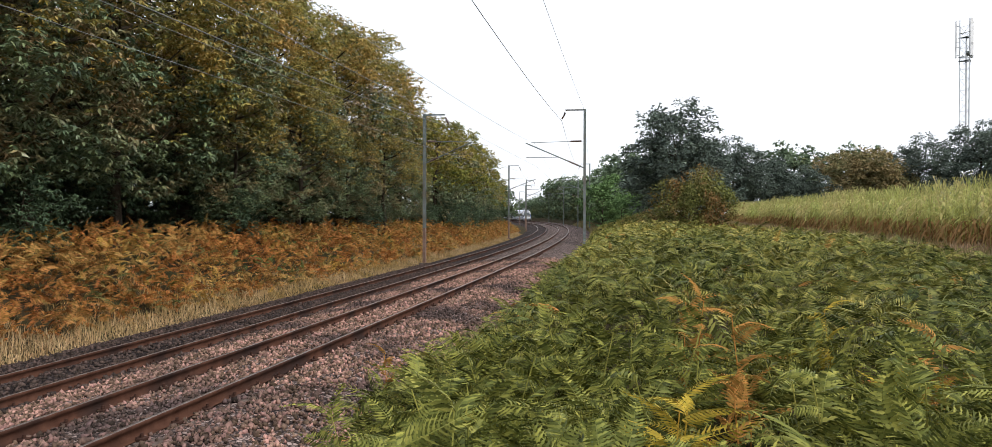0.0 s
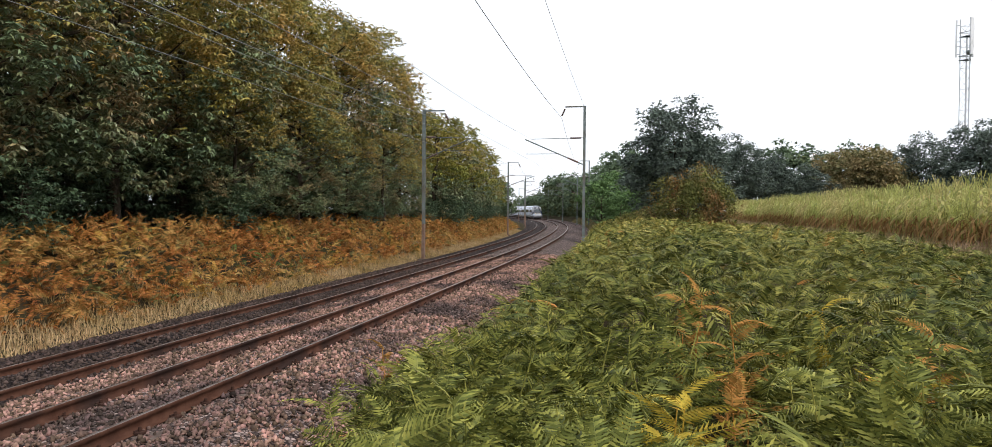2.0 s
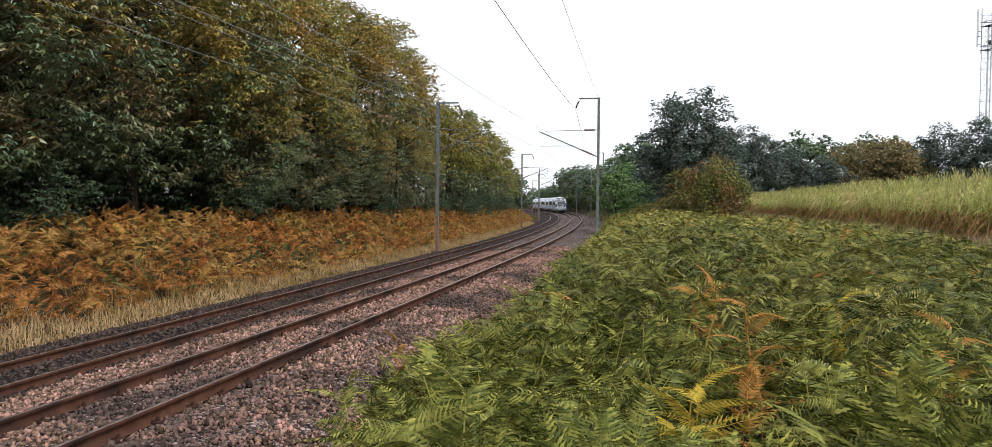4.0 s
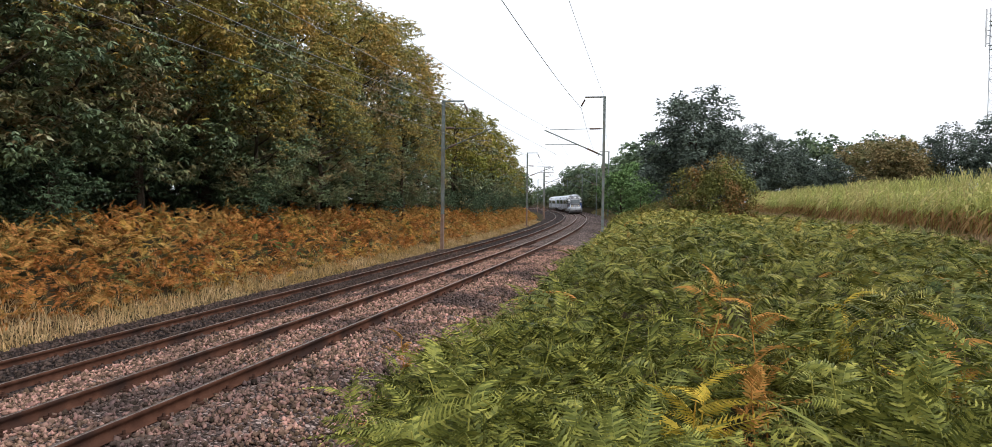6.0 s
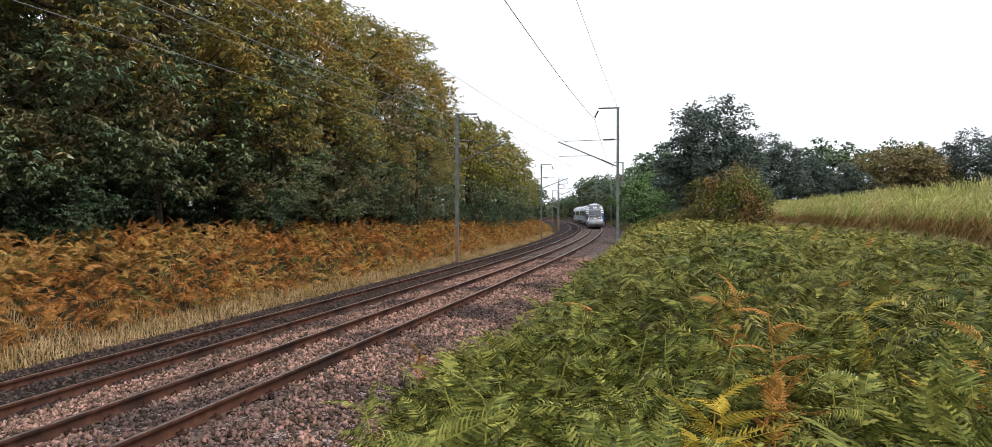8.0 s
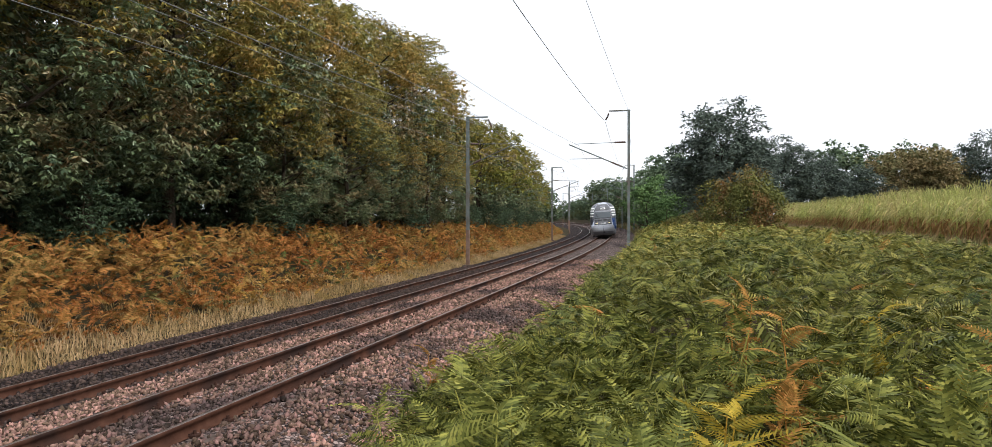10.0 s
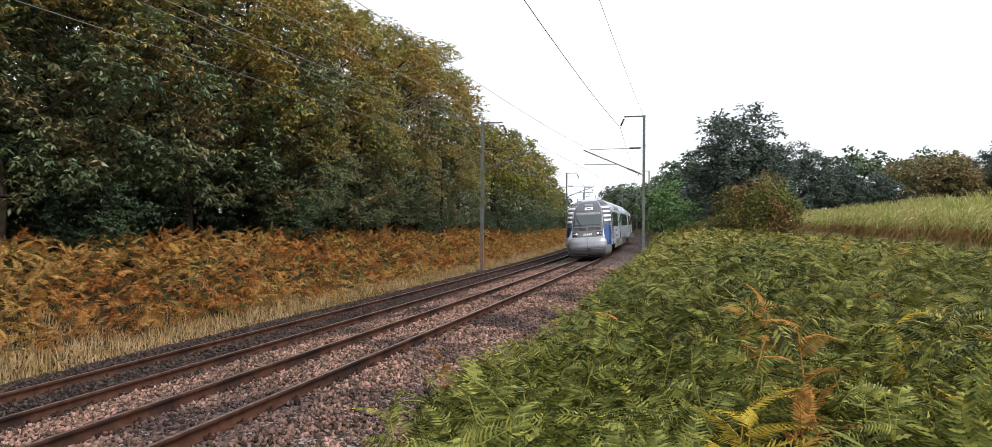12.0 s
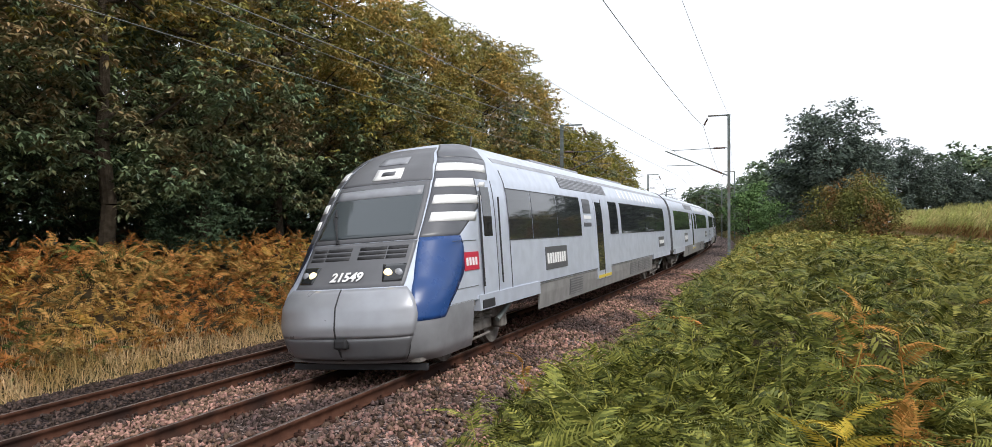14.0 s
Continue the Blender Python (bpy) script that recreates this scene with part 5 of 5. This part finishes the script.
    num.matrix_basis = pose(0, float(nose(np.array(0.0), np.array(1.48))[1]) - 0.03, 1.485, 53, 0, 0)
    num["label"] = "white fleet number on the front"


def build_cab_side(car, sx):
    """One side of the cab: fairing, footstep, cab door with handrails, seams and emblem."""
    side_panel("fairing", 2.1, 5.3, 0.8, 1.06, sx, M["silver"], car, "silver fairing over the bogie", 0.03, 0.14)
    bm = bmesh.new()
    box(bm, sx * 1.42 - 0.045, 2.2, 0.82, sx * 1.42 + 0.045, 2.75, 0.97, 0.015)
    part("footstep", bm, M["black"], car, "black recessed footstep")
    # cab door
    dr = side_panel("cab_door", 2.35, 3.02, 1.02, 3.05, sx, M["silver"], car, "silver cab door", 0.014, 0.03)
    side_panel("door_window", 2.48, 2.86, 2.05, 2.92, sx, M["glass"], dr, "narrow dark window", 0.02, 0.02)
    for y in (2.26, 3.12):
        bm = bmesh.new()
        tube(bm, (sx * 1.49, y, 1.2), (sx * 1.49, y, 2.75), 0.016, seg=6)
        part("handrail", bm, M["black"], car)
    for y in (2.33, 3.04, 3.72):
        side_panel("door_seam", y - 0.008, y + 0.008, 1.02, 3.05 if y < 3.5 else 3.3, sx, M["dark"], car, "", 0.016, 0.01, 10)
    # maker's mark as a plain red shape with white bars
    side_panel("panel_seam", 1.2, 2.12, 1.985, 1.995, sx, M["dark"], car, "", 0.008, 0.008, 2)
    side_panel("panel_seam", 1.2, 2.12, 1.225, 1.235, sx, M["dark"], car, "", 0.008, 0.008, 2)
    lg = side_panel("emblem", 1.6, 2.18, 1.5, 1.8, sx, M["red"], car, "red operator emblem", 0.014, 0.012)
    for k in range(4):
        side_panel("emblem_bar", 1.66 + 0.12 * k, 1.74 + 0.12 * k, 1.58, 1.71, sx, M["white"], lg, "", 0.018, 0.006, 2)


def build_railcar(cab=True):
    car = new("railcar")
    tagged(car, "silver diesel railcar with blue and striped nose, headlights lit" if cab else "silver middle railcar between the two driving cars", "train", "railcars of the train")
    start = NOSE_END if cab else 0.0
    # body shell behind the nose
    zs = np.concatenate([np.linspace(1.0, 2.8, 5), np.linspace(2.95, 3.95, 12)])
    sec = [(half_width(z), z) for z in zs]
    ring = np.array([(x, z) for x, z in sec] + [(-x, z) for x, z in sec[::-1]])
    ys = np.array([start, 9, 14, 19, CAR - 0.12, CAR])
    pts = np.stack([np.stack([ring[:, 0] * (0.97 if y == CAR else 1), np.full(len(ring), y), ring[:, 1]], 1) for y in ys])
    body = part("body", grid_mesh("body", pts[:, ::-1], M["silver"]), None, car)
    bm = bmesh.new()
    box(bm, -1.36, start - 3.2 if cab else 0.15, 0.9, 1.36, CAR - 0.15, 1.03)
    part("floor_pan", bm, M["under"], car, "grimy dark underframe")
    bm = bmesh.new()
    for y in ((CAR,) if cab else (0.0, CAR)):
        bm.faces.new([bm.verts.new((x * (0.97 if y else 1.0), y, z)) for x, z in ring])
    part("end_wall", bm, M["mid"], car)
    bm = bmesh.new()
    for y in (CAR + 0.02, CAR + 0.07, CAR + 0.12, CAR + 0.17):
        box(bm, -1.15, y, 0.95, 1.15, y + 0.035, 3.55, 0.015)
    part("gangway_bellows", bm, M["black"], car, "black rubber bellows")
    if cab:
        build_nose(car)
    # sides
    for sx in (-1, 1):
        side_panel("skirt", 5.4, 19.6, 0.46, 1.0, sx, M["silver_low"], car, "grey-brown lower skirt", -0.02, 0.03)
        for y0, y1 in ((7.7, 8.9), (15.2, 16.4), (16.55, 17.75), (17.9, 19.1)):
            g = side_panel("vent_grille", y0, y1, 0.55, 0.93, sx, M["dark"], car, "dark vent grille", -0.012, 0.02)
            for k in range(6):
                side_panel("louvre", y0 + 0.03, y1 - 0.03, 0.57 + 0.06 * k, 0.595 + 0.06 * k, sx, M["silver_low"], g, "", -0.004, 0.01, 2)
        side_panel("fairing", 19.8, 24.4, 0.86, 1.04, sx, M["silver"], car, "silver fairing over the bogie", 0.02, 0.12)
        if cab:
            build_cab_side(car, sx)
        else:
            side_panel("fairing", 0.8, 5.3, 0.8, 1.06, sx, M["silver"], car, "silver fairing over the bogie", 0.03, 0.14)
            side_panel("window", 1.2, 3.71, 1.97, 2.94, sx, M["glass"], car, "dark tinted side window", 0.010, 0.02)
        # windows
        for y0, y1 in ((3.75, 5.1), (5.14, 6.9), (6.94, 9.0), (12.35, 13.5), (14.0, 16.1), (16.14, 18.4), (18.44, 20.8), (20.84, 23.2)):
            w = side_panel("window", y0, y1, 1.97, 2.94, sx, M["glass"], car, "dark tinted side window", 0.010, 0.02)
            for za, zb in ((1.955, 1.975), (2.935, 2.955)):
                side_panel("window_seal", y0, y1, za, zb, sx, M["black"], w, "", 0.012, 0.02, 2)
        # doors
        ds = side_panel("door", 10.5, 12.15, 0.72, 2.98, sx, M["silver"], car, "silver passenger doors with dark glass", 0.012, 0.03, 10)
        for y0, y1 in ((10.62, 11.3),):
            side_panel("door_glass", y0, y1, 0.95, 2.88, sx, M["glass"], ds, "tall dark door glass", 0.018, 0.02)
        side_panel("door_edge", 11.31, 11.35, 0.72, 2.98, sx, M["black"], ds, "", 0.018, 0.01, 8)
        side_panel("door_step", 10.55, 12.1, 0.74, 0.82, sx, M["yellow"], ds, "yellow step edge", 0.02, 0.02, 2)
        # region plates as dark boards with pale bars
        for y0, y1, z0, z1 in ((5.85, 7.5, 1.26, 1.76), (21.4, 22.8, 1.3, 1.72)):
            pl = side_panel("name_plate", y0, y1, z0, z1, sx, M["dark"], car, "dark plate with pale lettering bars", 0.012, 0.012)
            n_ = 8
            for k in range(n_):
                w_ = (y1 - y0 - 0.2) / n_
                side_panel("letter_bar", y0 + 0.1 + w_ * k, y0 + 0.1 + w_ * (k + 0.72), z0 + 0.13, z1 - 0.14, sx, M["white"], pl, "", 0.016, 0.006, 2)
        for zz, hh, m_ in ((2.55, 0.38, "dark"), (2.4, 0.09, "white"), (2.2, 0.1, "dark")):
            side_panel("door_sign", 9.3, 10.05, zz, zz + hh, sx, M[m_], car, "", 0.012, 0.01, 4)
        # dark diagonal strokes under the roof edge
        for k in range(11):
            y0 = 14.3 + 0.7 * k
            side_panel("roof_stroke", y0, y0 + 0.26, 3.12, 3.42, sx, M["white"], car, "white stroke under the roof edge", 0.010, 0.01, 6)
        g = side_panel("air_intake", 7.6, 12.4, 3.14, 3.44, sx, M["mid"], car, "grey louvred air intake", 0.008, 0.02)
        for k in range(7):
            side_panel("louvre", 7.62, 12.38, 3.155 + 0.04 * k, 3.172 + 0.04 * k, sx, M["roofgrey"], g, "", 0.018, 0.012, 2)
        side_panel("roof_band", 3.7 if cab else 0.1, CAR - 0.1, 3.46, 3.56, sx, M["roofgrey"], car, "grey band along the roof edge", 0.008, 0.02)
        side_panel("waist_seam", 3.8 if cab else 0.1, CAR - 0.2, 1.01, 1.035, sx, M["dark"], car, "", 0.006, 0.01, 2)
    # roof equipment
    for y0, y1 in ((8.0, 12.5), (15.0, 19.0)):
        bm = bmesh.new()
        box(bm, -0.5, y0, 3.72, 0.5, y1, 3.965, 0.03)
        part("roof_unit", bm, M["roofgrey"], car, "low grey roof unit")
    if cab:
        bm = bmesh.new()
        tube(bm, (0.3, 4.7, 3.85), (0.3, 4.85, 4.2), 0.02, seg=6)
        part("roof_aerial", bm, M["black"], car)
    build_bogie(car, 2.95)
    build_bogie(car, 22.0)
    return car


FRONT_CAR = build_railcar()
MIDDLE_CAR = build_railcar(cab=False)
REAR_CAR = copy_thing(FRONT_CAR, Matrix.Identity(4))


# ---- the train's run: place of its nose along the line, second by second ----
NOSE_T = [0, 3, 6, 8, 10.5, 11, 11.5, 12, 12.5, 13, 13.5, 14]
NOSE_S = [237.0, 189.0, 140.0, 107.2, 65.0, 56.0, 47.7, 39.2, 30.5, 21.7, 12.7, 3.75]


def car_pose(s, back):
    """Pose of a car whose nose (front car) or inner end (rear car) stands at s."""
    b1, b2 = s + 2.95, s + 22.0
    p1, p2 = (Vector(on_track(np.array(b), np.array(0.0), 0.0)) for b in (b1, b2))
    up = Vector(on_track(np.array((b1 + b2) / 2), np.array(0.0), 1.0)) - Vector(on_track(np.array((b1 + b2) / 2), np.array(0.0), 0.0))
    y = (p2 - p1).normalized()
    x = y.cross(up).normalized()
    z = x.cross(y)
    o = p1 - y * 2.95
    m = Matrix(((x.x, y.x, z.x, o.x), (x.y, y.y, z.y, o.y), (x.z, y.z, z.z, o.z), (0, 0, 0, 1)))
    return m @ pose(0, CAR, 0, 0, 0, 180) if back else m


def motions():
    t = np.arange(0, 14.01, 0.5)
    k = np.polyfit(NOSE_T, NOSE_S, 5)
    s = np.polyval(k, t)
    walk(FRONT_CAR, [(float(a), car_pose(float(b), False)) for a, b in zip(t, s)])
    walk(MIDDLE_CAR, [(float(a), car_pose(float(b) + CAR + 0.44, False)) for a, b in zip(t, s)])
    walk(REAR_CAR, [(float(a), car_pose(float(b) + 2 * (CAR + 0.44), True)) for a, b in zip(t, s)])


motions()
